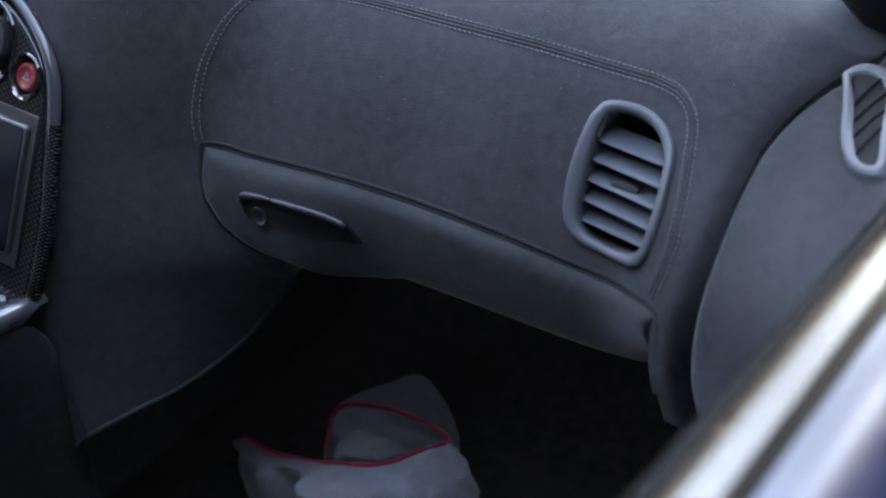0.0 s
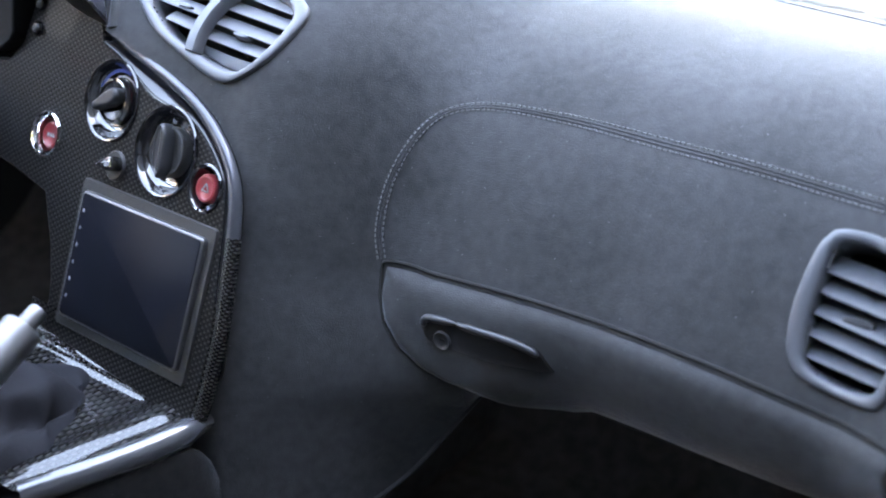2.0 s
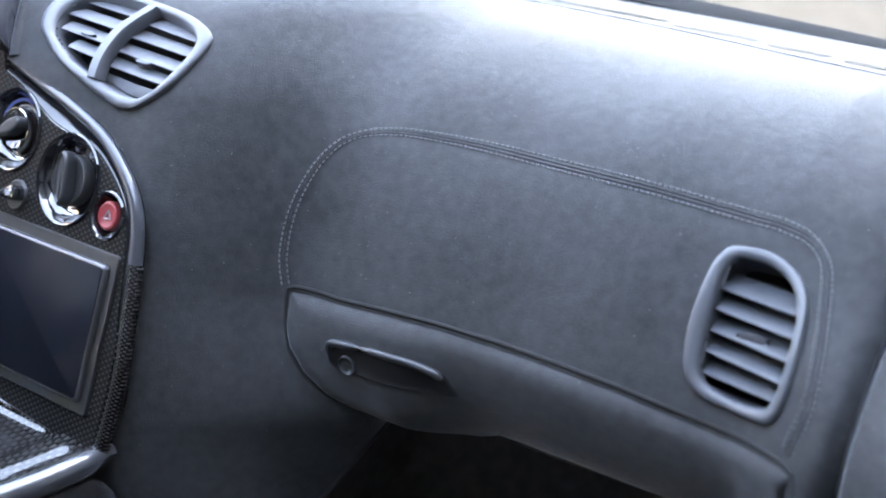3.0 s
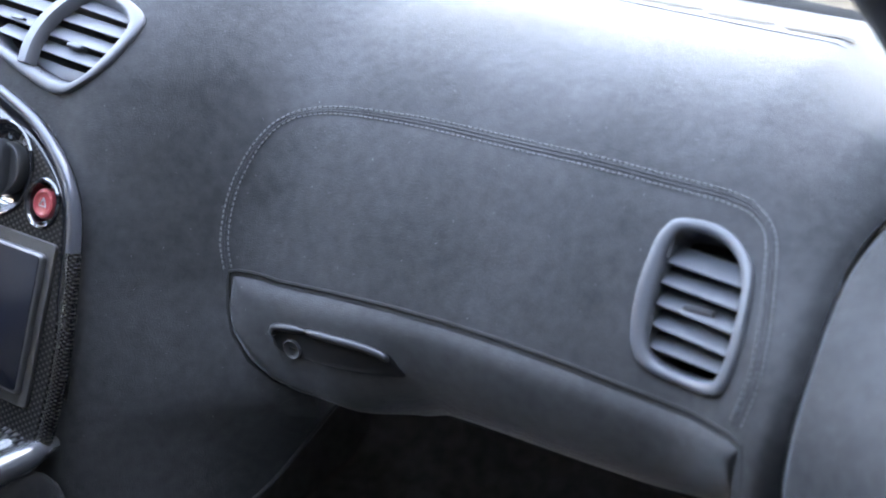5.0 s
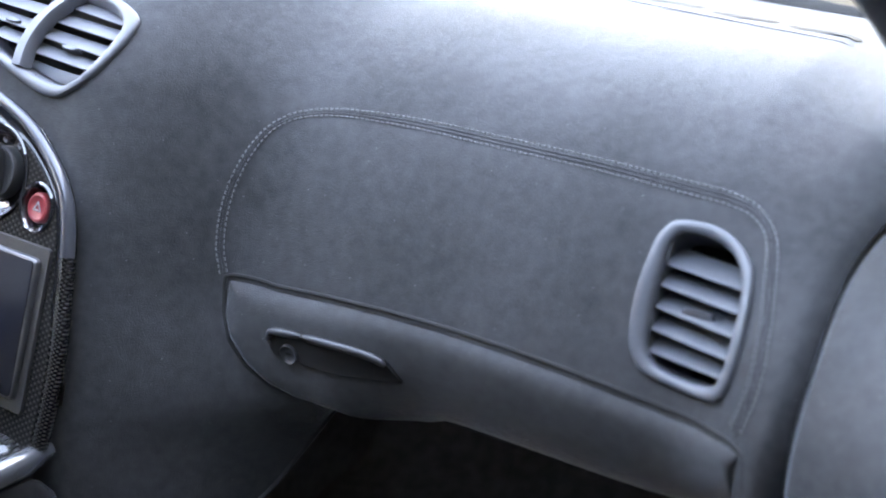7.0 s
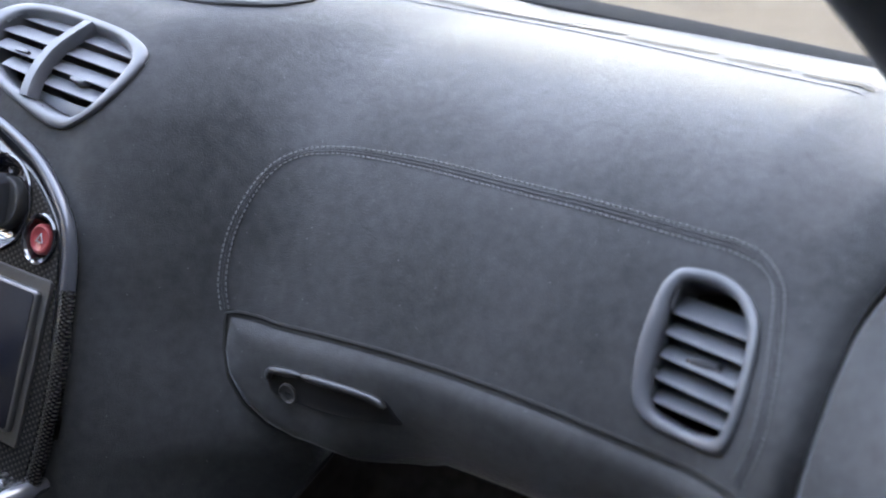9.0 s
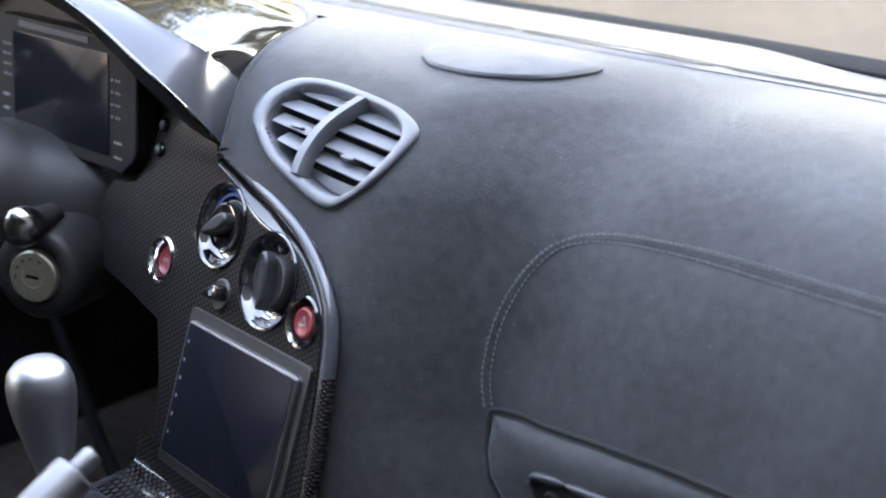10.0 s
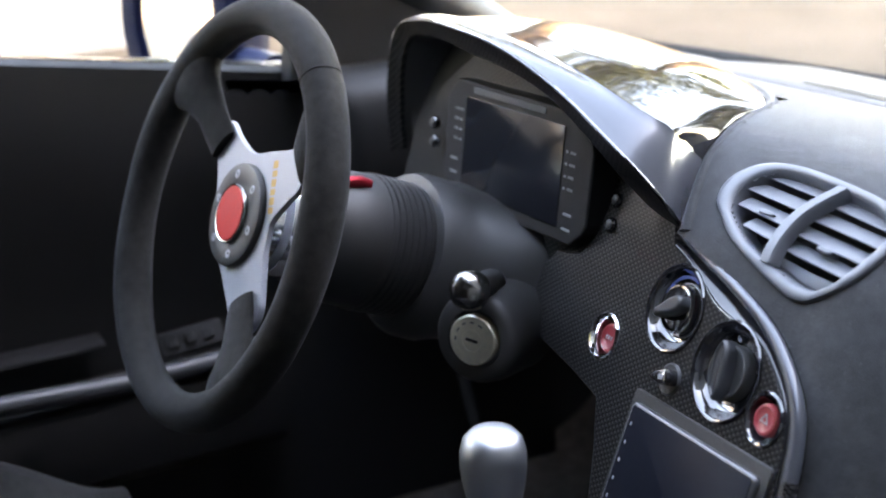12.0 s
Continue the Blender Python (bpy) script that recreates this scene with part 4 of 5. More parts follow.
rim_rows = []
for k in range(120):
    a = 2 * math.pi * k / 120
    r = rim_radius(a)
    wide, deep = .0168 + .0006 * math.sin(5 * a + 1), .0176 + .0005 * math.sin(7 * a)
    row = []
    for i in range(18):
        b = 2 * math.pi * i / 18
        row.append(m_rim @ Vector(((r + wide * math.cos(b)) * math.cos(a), (r + wide * math.cos(b)) * math.sin(a), deep * math.sin(b))))
    rim_rows.append(row)
rings(bm, rim_rows + rim_rows[:1])
bmesh.ops.remove_doubles(bm, verts=bm.verts, dist=.0001)
part("rim", bm, SUEDE_DARK, wheel, "black suede rim, slightly worn")
for a in (51,):
    bm = bmesh.new()
    c = radians(a)
    r = rim_radius(c)
    tube(bm, [m_rim @ Vector(((r + .0167 * math.cos(b)) * math.cos(c), (r + .0167 * math.cos(b)) * math.sin(c), .0177 * math.sin(b))) for b in np.linspace(-.6, 3.9, 30)], .0004, 6)
    part("rim_seam", bm, SUEDE_DARK, wheel, "fine seam across the rim")
for a in (37, 142, 310):
    bm = bmesh.new()
    c = radians(a)
    rows = []
    for k, (rr, wd, th, h) in enumerate(((.106 if a == 37 else .080, .0185, .0050, .004), (.112 if a == 37 else .095, .0195, .0075, .006), (.120, .020, .0095, .010), (.140, .0225 + (.004 if a == 142 else 0), .0125, .016), (.152, .028 + (.010 if a == 142 else 0), .0138, .019), (.166, .036 + (.018 if a == 142 else 0), .0135, .020))):
        row = []
        for i in range(20):
            b = 2 * math.pi * i / 20
            x, y = rr, wd * math.cos(b)
            row.append(m_w @ Vector((x * math.cos(c) - y * math.sin(c), x * math.sin(c) + y * math.cos(c), h + th * math.sin(b))))
        rows.append(row)
    rings(bm, rows, cap_end=True, cap_start=True)
    part("spoke_cover", bm, SUEDE_DARK, wheel, "suede sleeve over the spoke")
bm = bmesh.new()
PL = []
for a0, r0 in ((6, .056), (22, .080), (27, .098), (37, .104), (47, .100), (56, .082), (70, .066), (88, .056), (108, .058), (126, .078), (133, .098), (142, .104), (151, .098), (155, .080), (168, .060), (190, .052), (225, .048), (262, .052), (285, .074), (298, .104), (310, .110), (322, .104), (332, .080), (346, .062)):
    PL.append((r0 * math.cos(radians(a0)), r0 * math.sin(radians(a0))))
slab(bm, loop(PL, 160), m_w, [(0, -.004), (0, .0002), (.0007, .0010)])
part("spoke_plate", bm, ALU_GREY, wheel, "grey anodised aluminium spoke plate")
bm = bmesh.new()
lathe(bm, m_w, [(.0455, .001), (.0455, .0050), (.0445, .0066), (.0420, .0074), (.0280, .0080), (.0262, .0072), (.0258, .003)], 64)
part("horn_ring", bm, BLACK, wheel, "dark ring with six screws")
bm = bmesh.new()
lathe(bm, m_w, [(.0262, .004), (.0262, .0098), (.0252, .0112), (.0240, .0108)], 48, cap=False)
part("horn_rim", bm, BLACK_CHROME, wheel, "thin dark metal rim")
bm = bmesh.new()
lathe(bm, m_w, [(.0246, .004), (.0246, .0100), (.0232, .0114), (.0120, .0120), (.001, .0121)], 48)
part("horn_button", bm, RED_BRIGHT, wheel, "red horn button")
for k in range(6):
    a = radians(50 + 60 * k)
    bm = bmesh.new()
    lathe(bm, m_w @ Matrix.Translation((.0350 * math.cos(a), .0350 * math.sin(a), .0074)), [(.0040, 0), (.0040, .0003), (.0036, .0007), (.0019, .0007), (.0017, .0001)], 18)
    part("screw", bm, ALU_GREY, wheel, "hexagon socket screw")
bm = bmesh.new()
for k in range(6):
    slab(bm, rounded(.0040, .0034 - .0006 * (k % 2), .0010, 2), m_w @ pose(.038 + .0026 * k, .054 - .0074 * k, .0010, 0, 0, 18), [(0, 0), (0, .0002)])
part("print", bm, YELLOW_INK, wheel, "worn ochre print on the plate")

# ---- gear lever, hand brake and console ----
lever = thing("gear_lever", "brushed aluminium gear knob on leather boot", "gear lever", (.012, -.195, .21))
m_g = basis((.012, -.197, .206), (.02, -.02, 1))
bm = bmesh.new()
lathe(bm, m_g, [(.0110, .070), (.0118, .090), (.0140, .108), (.0180, .128), (.0216, .146), (.0232, .160), (.0230, .171), (.0208, .180), (.0160, .1855), (.0085, .1876), (.0010, .1880)], 48)
part("knob", bm, ALU, lever, "satin aluminium teardrop knob")
bm = bmesh.new()
lathe(bm, m_g, [(.0070, .0), (.0070, .088)], 20)
part("shaft", bm, CHROME, lever)
bm = bmesh.new()
boot_rows = []
for k in range(26):
    s = k / 25
    row = []
    for i in range(72):
        a = 2 * math.pi * i / 72
        r = .094 * (1 - s) ** .70 + .011
        r *= 1 + .14 * math.sin(4 * a + 7 * s) * math.sin(math.pi * s) + .06 * math.sin(9 * a - 13 * s) * math.sin(math.pi * s)
        z = -.006 + .075 * s + .007 * math.sin(17 * s + 2 * math.sin(2 * a)) * math.sin(math.pi * s)
        row.append(m_g @ Vector((r * math.cos(a) * .95 - .002, r * math.sin(a) * 1.05 - .014 * (1 - s), z)))
    boot_rows.append(row)
rings(bm, boot_rows, cap_end=True)
part("boot", bm, LEATHER, lever, "creased black gaiter")

brake = thing("hand_brake", "brushed aluminium hand brake lever", "hand brake", (.155, -.40, .30))
b_dir = Vector((.015, .88, .47)).normalized()
m_b = basis(Vector((.153, -.250, .385)), b_dir)
bm = bmesh.new()
lathe(bm, m_b, [(.0138, -.180), (.0138, -.003), (.0130, -.0008), (.0115, 0), (.0072, .0002)], 40)
part("grip", bm, ALU_DULL, brake, "satin aluminium grip")
bm = bmesh.new()
lathe(bm, m_b, [(.0066, -.004), (.0066, .0125), (.0058, .0145), (.0040, .0150)], 28)
part("button", bm, ALU_DULL, brake, "release button")
bm = bmesh.new()
tube(bm, [m_b @ Vector((0, 0, -.17)), m_b @ Vector((0, -.01, -.26)), m_b @ Vector((0, -.05, -.30))], [.010, .009, .009], 14)
part("arm", bm, BLACK, brake)

console = thing("centre_console", "dark suede centre console tunnel", "console", (.04, -.3, 0))
bm = bmesh.new()
side_rows = []
for y, zt in ((-.0985, .090), (-.099, .115), (-.1005, .145), (-.103, .170), (-.107, .192), (-.113, .210), (-.121, .222), (-.131, .230), (-.145, .2315), (-.17, .2295), (-.21, .225), (-.26, .218), (-.34, .210), (-.50, .20), (-.80, .20)):
    x1 = float(np.interp(-y, -bead_path[:, 1], bead_path[:, 0])) + .0075 if y > -.25 else .1195
    side_rows.append([(x1 - .008, y, zt - .006), (x1 - .003, y - .0003, zt - .001), (x1 + .002, y - .0008, zt - .001), (x1 + .006, y - .001, zt - .007), (x1 + .010, y - .001, zt - .04 * min(1, zt / .2)), (x1 + .016, y - .001, zt - .10 * min(1, zt / .2)), (x1 + .022, y, -.06)])
rings(bm, side_rows, closed=False)
bmesh.ops.solidify(bm, geom=bm.faces, thickness=.006)
part("side_panel", bm, SUEDE, console, "suede covered side panel")
bm = bmesh.new()
block(bm, Matrix.Translation((.04, -.53, -.05)), .20, .60, .245, .012)
part("tunnel", bm, LEATHER, console)
bm = bmesh.new()
block(bm, Matrix.Translation((-.066, -.16, -.05)), .02, .30, .28, .006)
part("driver_side_panel", bm, BLACK, console)
bm = bmesh.new()
block(bm, Matrix.Translation((.04, .16, -.05)), .16, .46, .30, .006)
part("front_body", bm, CARPET, console)

# suede kick panel beside the passenger's feet, with a piped edge
kick = thing("kick_panel", "charcoal suede kick panel with piped edge", "trim panel", (.2, 0, 0))
K_TOP = np.array([dash(x, np.interp(x, (.16, .280, .298, .335), (.12, .12, .74, .84)), .0003) for x in np.linspace(.160, .332, 30)])
K_EDGE = spline([(.200, -.115, .121), (.225, -.080, .136), (.250, -.045, .151), (.272, .000, .174), (.292, .024, .208), (.318, .040, .252)], 30)
bm = bmesh.new()
kick_rows = []
fill_top = [dash(x, .12, .0003) for x in np.linspace(.125, .158, 5)]
fill_foot = [np.array((.150, -.118, .060)) + (K_EDGE[0] - np.array((.150, -.118, .060))) * k for k in np.linspace(0, .8, 5)]
for a, b in zip(fill_top + list(K_TOP), fill_foot + list(K_EDGE)):
    slope = (dash(a[0], .0) - dash(a[0], .4))
    slope *= np.linalg.norm(b - a) * 1.1 / np.linalg.norm(slope)
    kick_rows.append([a * (2 * k ** 3 - 3 * k * k + 1) + slope * (k ** 3 - 2 * k * k + k) + b * (3 * k * k - 2 * k ** 3) + (b - a) * .8 * (k ** 3 - k * k) for k in np.linspace(0, 1, 14)])
rings(bm, kick_rows, closed=False)
part("panel", bm, SUEDE, kick)
bm = bmesh.new()
tube(bm, K_EDGE, .0022, 8)
part("piping", bm, SUEDE, kick, "rolled edge")

# ---- passenger footwell ----
bm = bmesh.new()
rings(bm, [[(x, y, -.055 + .22 * smooth(.32, .62, y) + .004 * noise.noise((x * 9, y * 9, 0))) for x in np.linspace(-.77, .77, 60)] for y in np.linspace(-1.3, .62, 70)], closed=False)
bmesh.ops.solidify(bm, geom=bm.faces, thickness=.02)
single("floor", bm, CARPET, "black carpeted cabin floor", "floor", kind="structure")
bm = bmesh.new()
block(bm, Matrix.Translation((0, .64, -.1)), 1.6, .03, .42, .004)
single("bulkhead_front", bm, VOID, "black front bulkhead behind the dashboard", "bulkhead", kind="structure")
# Unseen plain wall, added to keep light out of the cabin's rear.
bm = bmesh.new()
block(bm, Matrix.Translation((0, -1.32, -.1)), 1.5, .03, .95, .004)
single("closing_wall_rear", bm, VOID, "plain black wall closing the unseen cabin rear", "bulkhead", kind="structure")

for sx, nm in ((-1, "wall_left"), (1, "wall_right")):
    bm = bmesh.new()
    block(bm, Matrix.Translation((sx * .745, .34, -.1)), .02, .62, .54 if sx < 0 else .50, .004)
    single(nm, bm, VOID, "black footwell side wall", "footwell wall", kind="structure")
cloth = thing("cleaning_cloth", "crumpled grey cleaning cloth with red hem", "cloth", (.34, .12, -.04))
OUT = np.array((-.15, -.75, .65))


def sheet(top, foot, n, m, puff, wave, seed):
    """A hanging fold of cloth between two edges."""
    a, b = spline(top, n), spline(foot, n)
    rows = []
    for i in range(n):
        row = []
        for k in np.linspace(0, 1, m):
            s = i / (n - 1)
            bulge = puff * math.sin(math.pi * k) * math.sin(math.pi * s) ** .5
            crease = wave * (noise.noise((s * 5 + seed, k * 2.2, seed)) + .5 * noise.noise((s * 13, k * 5, seed + 3))) * min(1, k * 6)
            row.append(a[i] + (b[i] - a[i]) * k + OUT * (bulge + crease))
        rows.append(row)
    bm = bmesh.new()
    rings(bm, rows, closed=False)
    bmesh.ops.solidify(bm, geom=bm.faces, thickness=.0025)
    return bm


FRONT = [(.204, .070, -.010), (.251, .062, -.003), (.301, .060, .012), (.317, .058, .020), (.368, .066, .036), (.404, .082, .058), (.424, .092, .070), (.447, .090, .062)]
FLOOR_EDGE = [(.205, .066, -.050), (.240, .030, -.052), (.285, .010, -.052), (.330, -.010, -.052), (.380, -.010, -.052), (.430, .000, -.052), (.470, .030, -.052), (.480, .07, -.052)]
LOOP = [(.297, .080, .008), (.293, .092, .020), (.290, .102, .034), (.304, .110, .048), (.342, .113, .059), (.381, .110, .066), (.415, .104, .067), (.424, .094, .068)]
PEAK = [(.286, .112, .030), (.292, .114, .042), (.306, .122, .054), (.334, .132, .072), (.364, .140, .090), (.397, .128, .085), (.418, .115, .076), (.430, .104, .070)]
part("front_fold", sheet(FRONT, FLOOR_EDGE, 60, 22, .020, .034, 2.0), CLOTH, cloth)
part("inner_fold", sheet(LOOP, [(x + .004, y - .012, z - .055) for x, y, z in LOOP], 40, 10, -.012, .012, 5.0), CLOTH, cloth)
part("back_fold", sheet(PEAK, [(x, y + .004, z - .10) for x, y, z in PEAK], 40, 10, .004, .010, 7.0), CLOTH, cloth)
for line in (FRONT[:7], LOOP):
    bm = bmesh.new()
    tube(bm, spline(line, 50), .0022, 7)
    part("hem", bm, HEM, cloth, "red stitched hem")

# ---- passenger door ----
def pod(x, v, lift=0.0):
    """The door trim that carries the dashboard's line on, outside the gap."""
    def at(x, v):
        e = dash(.672, v)
        d = max(0.0, x - .6755)
        roll = .0015 * (1 - math.exp(-d / .006)) - .003 * math.exp(-d / .0009)
        roll += .0022 * smooth(.004, .03, d) * noise.noise((x * 26, v * .55, 3.0))
        return np.array((x + gap_shift(v), e[1] - roll - .50 * d - 1.5 * d * d, e[2] + roll * .6 * smooth(4, 7, v) + .12 * d))
    p = at(x, v)
    if lift:
        n = np.cross(at(x + .002, v) - at(x - .002, v), at(x, v + .05) - at(x, v - .05))
        p = p + lift * n / np.linalg.norm(n)
    return p


def belt(y):
    return .517 - .135 * y


p_door = thing("passenger_door", "passenger door with suede trim, window down", "car door", (.75, -.3, .1))
bm = bmesh.new()
rings(bm, [[pod(x, v) for v in np.linspace(.2, 11.5, 70)] for x in np.r_[.6755, .6758, .6761, .6765, .677, .678, .680, .684, np.linspace(.689, .790, 24)]], closed=False)
part("trim_panel", bm, SUEDE, p_door, "charcoal suede door panel")
DV_OUT = loop([(.664, 7.95), (.672, 8.22), (.688, 8.25), (.706, 8.0), (.728, 7.35), (.741, 6.95), (.741, 6.74), (.729, 6.66), (.718, 6.75), (.702, 7.05), (.680, 7.58)], 64, .042)
DV_IN = loop([(.6715, 7.92), (.676, 8.08), (.686, 8.09), (.700, 7.90), (.721, 7.30), (.734, 6.96), (.735, 6.84), (.729, 6.80), (.722, 6.86), (.708, 7.13), (.687, 7.62)], 64, .042)
DV_OUT, DV_IN = ([(x + .036 * smooth(5.5, 8.5, v) - gap_shift(v), v) for x, v in q] for q in (DV_OUT, DV_IN))
DV_OUT, DV_IN = np.array(DV_OUT), np.array(DV_IN)
bm = bmesh.new()
rings(bm, [[pod(x, v, h) for x, v in between(DV_OUT, DV_IN, k)] for k, h in ((0, -.002), (.05, .0048), (.3, .0068), (.7, .0068), (.95, .0055), (1, .0028))])
door_vent = part("demister_vent", bm, PLASTIC_LIGHT, p_door, "light grey side window demister")
bm = bmesh.new()
rings(bm, [[pod(x, v, .0032) for x, v in between(DV_IN, DV_IN.mean(0), k)] for k in (0, .3, .6, .9)], cap_end=True)
part("opening", bm, VOID, door_vent)
for k in range(4):
    s = .20 + .20 * k
    a, b = DV_IN[int(3 + 26 * s)], DV_IN[int(61 - 26 * s)]
    bm = bmesh.new()
    rings(bm, [[pod(*(a + (b - a) * w + (0, d)), h) for d, h in ((-.05, .0030), (-.05, .0040), (.04, .0056), (.04, .0030))] for w in (0, .25, .5, .75, 1)], cap_end=True, cap_start=True)
    part("slat", bm, BLACK, door_vent)
for nm, mat, lab, x0, x1, dz0, dz1 in (("inner_seal", RUBBER, "black window seal", .786, .796, -.03, -.002), ("sill_trim", SILVER, "bright metal sill trim", .7965, .820, -.02, .006), ("outer_skin", PAINT, "dark blue painted outer skin", .8205, .90, -.55, .004)):
    bm = bmesh.new()
    rows = []
    for y in np.linspace(-1.15, .36, 24):
        z, bulge = belt(y), .0 - .05 * max(0, y - .1)
        x0b, x1b = x0 + bulge, x1 + bulge
        if nm == "outer_skin":
            rows.append([(x0b, y, z - .01), (x0b, y, z + .003), (x0b + .012, y, z + .004), (x0b + .03, y, z - .006), (x0b + .055, y, z - .05), (x0b + .075, y, z - .16), (x0b + .07, y, z - .45), (x0b + .05, y, z - .55)])
        else:
            w = x1b - x0b
            rows.append([(x0b, y, z + dz0), (x0b, y, z + dz1 - .005), (x0b + w * .25, y, z + dz1), (x0b + w * .7, y, z + dz1), (x1b, y, z + dz1 - .006), (x1b, y, z + dz0)])
    rings(bm, rows, closed=False)
    part(nm, bm, mat, p_door, lab)
bm = bmesh.new()
rings(bm, [[(.7855, y, belt(y) - .004), (.778, y, belt(y) - .03), (.755, y, belt(y) - .2), (.75, y, -.06)] for y in np.linspace(-1.15, .36, 16)], closed=False)
part("inner_panel", bm, SUEDE, p_door)


def pillar(name, sx, label):
    bm = bmesh.new()
    tube(bm, spline([(sx * .725, .40, .40), (sx * .703, .26, .50), (sx * .688, .06, .635), (sx * .640, -.16, .775), (sx * .57, -.36, .885)], 24), [.040] * 24, 16)
    return single(name, bm, BLACK, label, "windscreen pillar", "windscreen pillars", "structure")


pillar("windscreen_pillar", 1, "black trimmed windscreen pillar")
pillar("windscreen_pillar", -1, "black trimmed windscreen pillar")
bm = bmesh.new()
rings(bm, [[(x * (1 - .12 * s), .475 - .07 * (x / .7) ** 2 - (.475 + .33) * s, .492 + .385 * s + .02 * math.sin(math.pi * s)) for x in np.linspace(-.70, .70, 24)] for s in np.linspace(0, 1, 16)], closed=False)
shield = single("windscreen", bm, GLASS, "clear raked windscreen", "windscreen", kind="structure")
shield.visible_shadow = False
bm = bmesh.new()
rings(bm, [[(x, .485 - .07 * (x / .7) ** 2 + d, .484 + h) for d, h in ((-.016, .0), (-.012, .013), (.006, .020), (.03, .014), (.045, -.03), (.07, -.12), (.15, -.17))] for x in np.linspace(-.80, .80, 44)], closed=False)
single("windscreen_seal", bm, RUBBER, "black rubber seal along windscreen base", "seal", kind="structure")
# Out of view; added so the cabin gets no sky light from above.
bm = bmesh.new()
rings(bm, [[(x * 1.0, y, .905 - .06 * (x / .62) ** 2 - .03 * ((y + .8) / .5) ** 2) for x in np.linspace(-.60, .60, 20)] for y in np.linspace(-.33, -1.32, 16)], closed=False)
bmesh.ops.solidify(bm, geom=bm.faces, thickness=.03)
single("roof", bm, BLACK, "black headlined car roof, out of view", "roof", kind="structure")

# ---- driver's door, mirror, seat ----
d_door = thing("driver_door", "driver door with black trim and armrest", "car door", (-.7, -.3, .1))
bm = bmesh.new()
rows = []
for y in np.linspace(-1.15, .12, 20):
    z = .517 - .15 * y
    rows.append([(-.725, y, z - .004), (-.700, y, z), (-.688, y, z - .006), (-.680, y, z - .05), (-.675, y, z - .12), (-.686, y, z - .20), (-.690, y, z - .27)])
rings(bm, rows, closed=False)
part("upper_panel", bm, VINYL, d_door, "dark grey upper door panel")
bm = bmesh.new()
rings(bm, [[(-.690, y, .517 - .15 * y - .26), (-.692, y, .20), (-.680, y, .15), (-.680, y, -.06)] for y in np.linspace(-1.15, .3, 8)], closed=False)
part("lower_panel", bm, VINYL, d_door, "black lower door panel")
bm = bmesh.new()
rings(bm, [[(-.732, y, .517 - .15 * y - .012), (-.730, y, .517 - .15 * y + .000), (-.716, y, .517 - .15 * y + .003), (-.704, y, .517 - .15 * y + .001)] for y in np.linspace(-1.15, .15, 12)], closed=False)
part("sill_trim", bm, SILVER, d_door, "bright metal sill trim")
bm = bmesh.new()
rings(bm, [[(-.80, y, .517 - .15 * y - .5), (-.80, y, .517 - .15 * y - .05), (-.77, y, .517 - .15 * y - .004), (-.722, y, .517 - .15 * y + .002)] for y in np.linspace(-1.15, .3, 8)], closed=False)
part("outer_skin", bm, PAINT, d_door, "dark blue painted outer skin")
bm = bmesh.new()
tube(bm, spline([(-.640, -.75, .226), (-.640, -.42, .215), (-.642, -.28, .208), (-.648, -.165, .208), (-.665, -.09, .21)], 30), .0115, 14)
part("pull_bar", bm, PULL_METAL, d_door, "polished metal door pull")
bm = bmesh.new()
rings(bm, [[(-.690, y, .256), (-.668, y, .255), (-.658, y, .252), (-.657, y, .248), (-.67, y, .246), (-.69, y, .246)] for y in np.linspace(-.85, -.30, 12)], cap_end=True, cap_start=True)
part("armrest", bm, VINYL, d_door, "black armrest above the pocket")
bm = bmesh.new()
rings(bm, [[(-.690, y, .205), (-.640, y, .190), (-.632, y, .170), (-.640, y, .10), (-.685, y, .07)] for y in np.linspace(-.85, -.10, 12)], cap_end=True, cap_start=True)
part("pocket", bm, VINYL, d_door, "black map pocket")
m_sw = basis((-.668, -.20, .232), (.8, -.2, .6), (0, 1, 0))
bm = bmesh.new()
block(bm, m_sw, .075, .030, .006, .002)
switch = part("switch_panel", bm, VINYL, d_door, "window switch panel")
for k in range(3):
    bm = bmesh.new()
    block(bm, m_sw @ Matrix.Translation((-.022 + .020 * k, 0, .005)), .013, .014, .005, .0015)
    part("switch", bm, VINYL, switch)
bm = bmesh.new()
rings(bm, [[(-.60, y, z) for z in (.536 - .14 * (y + .15), .520 - .14 * (y + .15) + .006 * abs(math.sin(y * 120)))] for y in np.linspace(-.155, -.06, 60)], closed=False)
bmesh.ops.solidify(bm, geom=bm.faces, thickness=.004)
part("demister_grille", bm, PLASTIC_DARK, d_door, "scalloped demister grille")
bm = bmesh.new()
D_END = spline([(-.695, -.02, .515), (-.66, -.030, .523), (-.625, -.035, .524), (-.595, -.032, .518), (-.574, -.022, .503), (-.566, -.015, .475), (-.565, -.012, .42), (-.575, -.013, .37), (-.60, -.015, .33)], 40)
end_mid = D_END.mean(0)
rings(bm, [[tuple(p + (end_mid - p) * k + (0, d, 0)) for p in D_END] for k, d in ((.5, -.014), (.25, -.013), (.12, -.010), (.04, -.004), (0, .006), (0, .08), (0, .2))], closed=False, cap_start=True)
part("dash_end_pod", bm, VINYL, d_door, "rounded trim end beside the instrument hood")

bm = bmesh.new()
SAIL = [(-.06, .50), (.20, .46), (.13, .60), (.02, .72), (-.10, .80), (-.13, .78), (-.075, .66), (-.045, .57)]
slab(bm, SAIL, basis((-.665, 0, 0), (1, 0, 0), (0, 1, 0)), [(0, -.03), (0, 0), (.004, .004)])
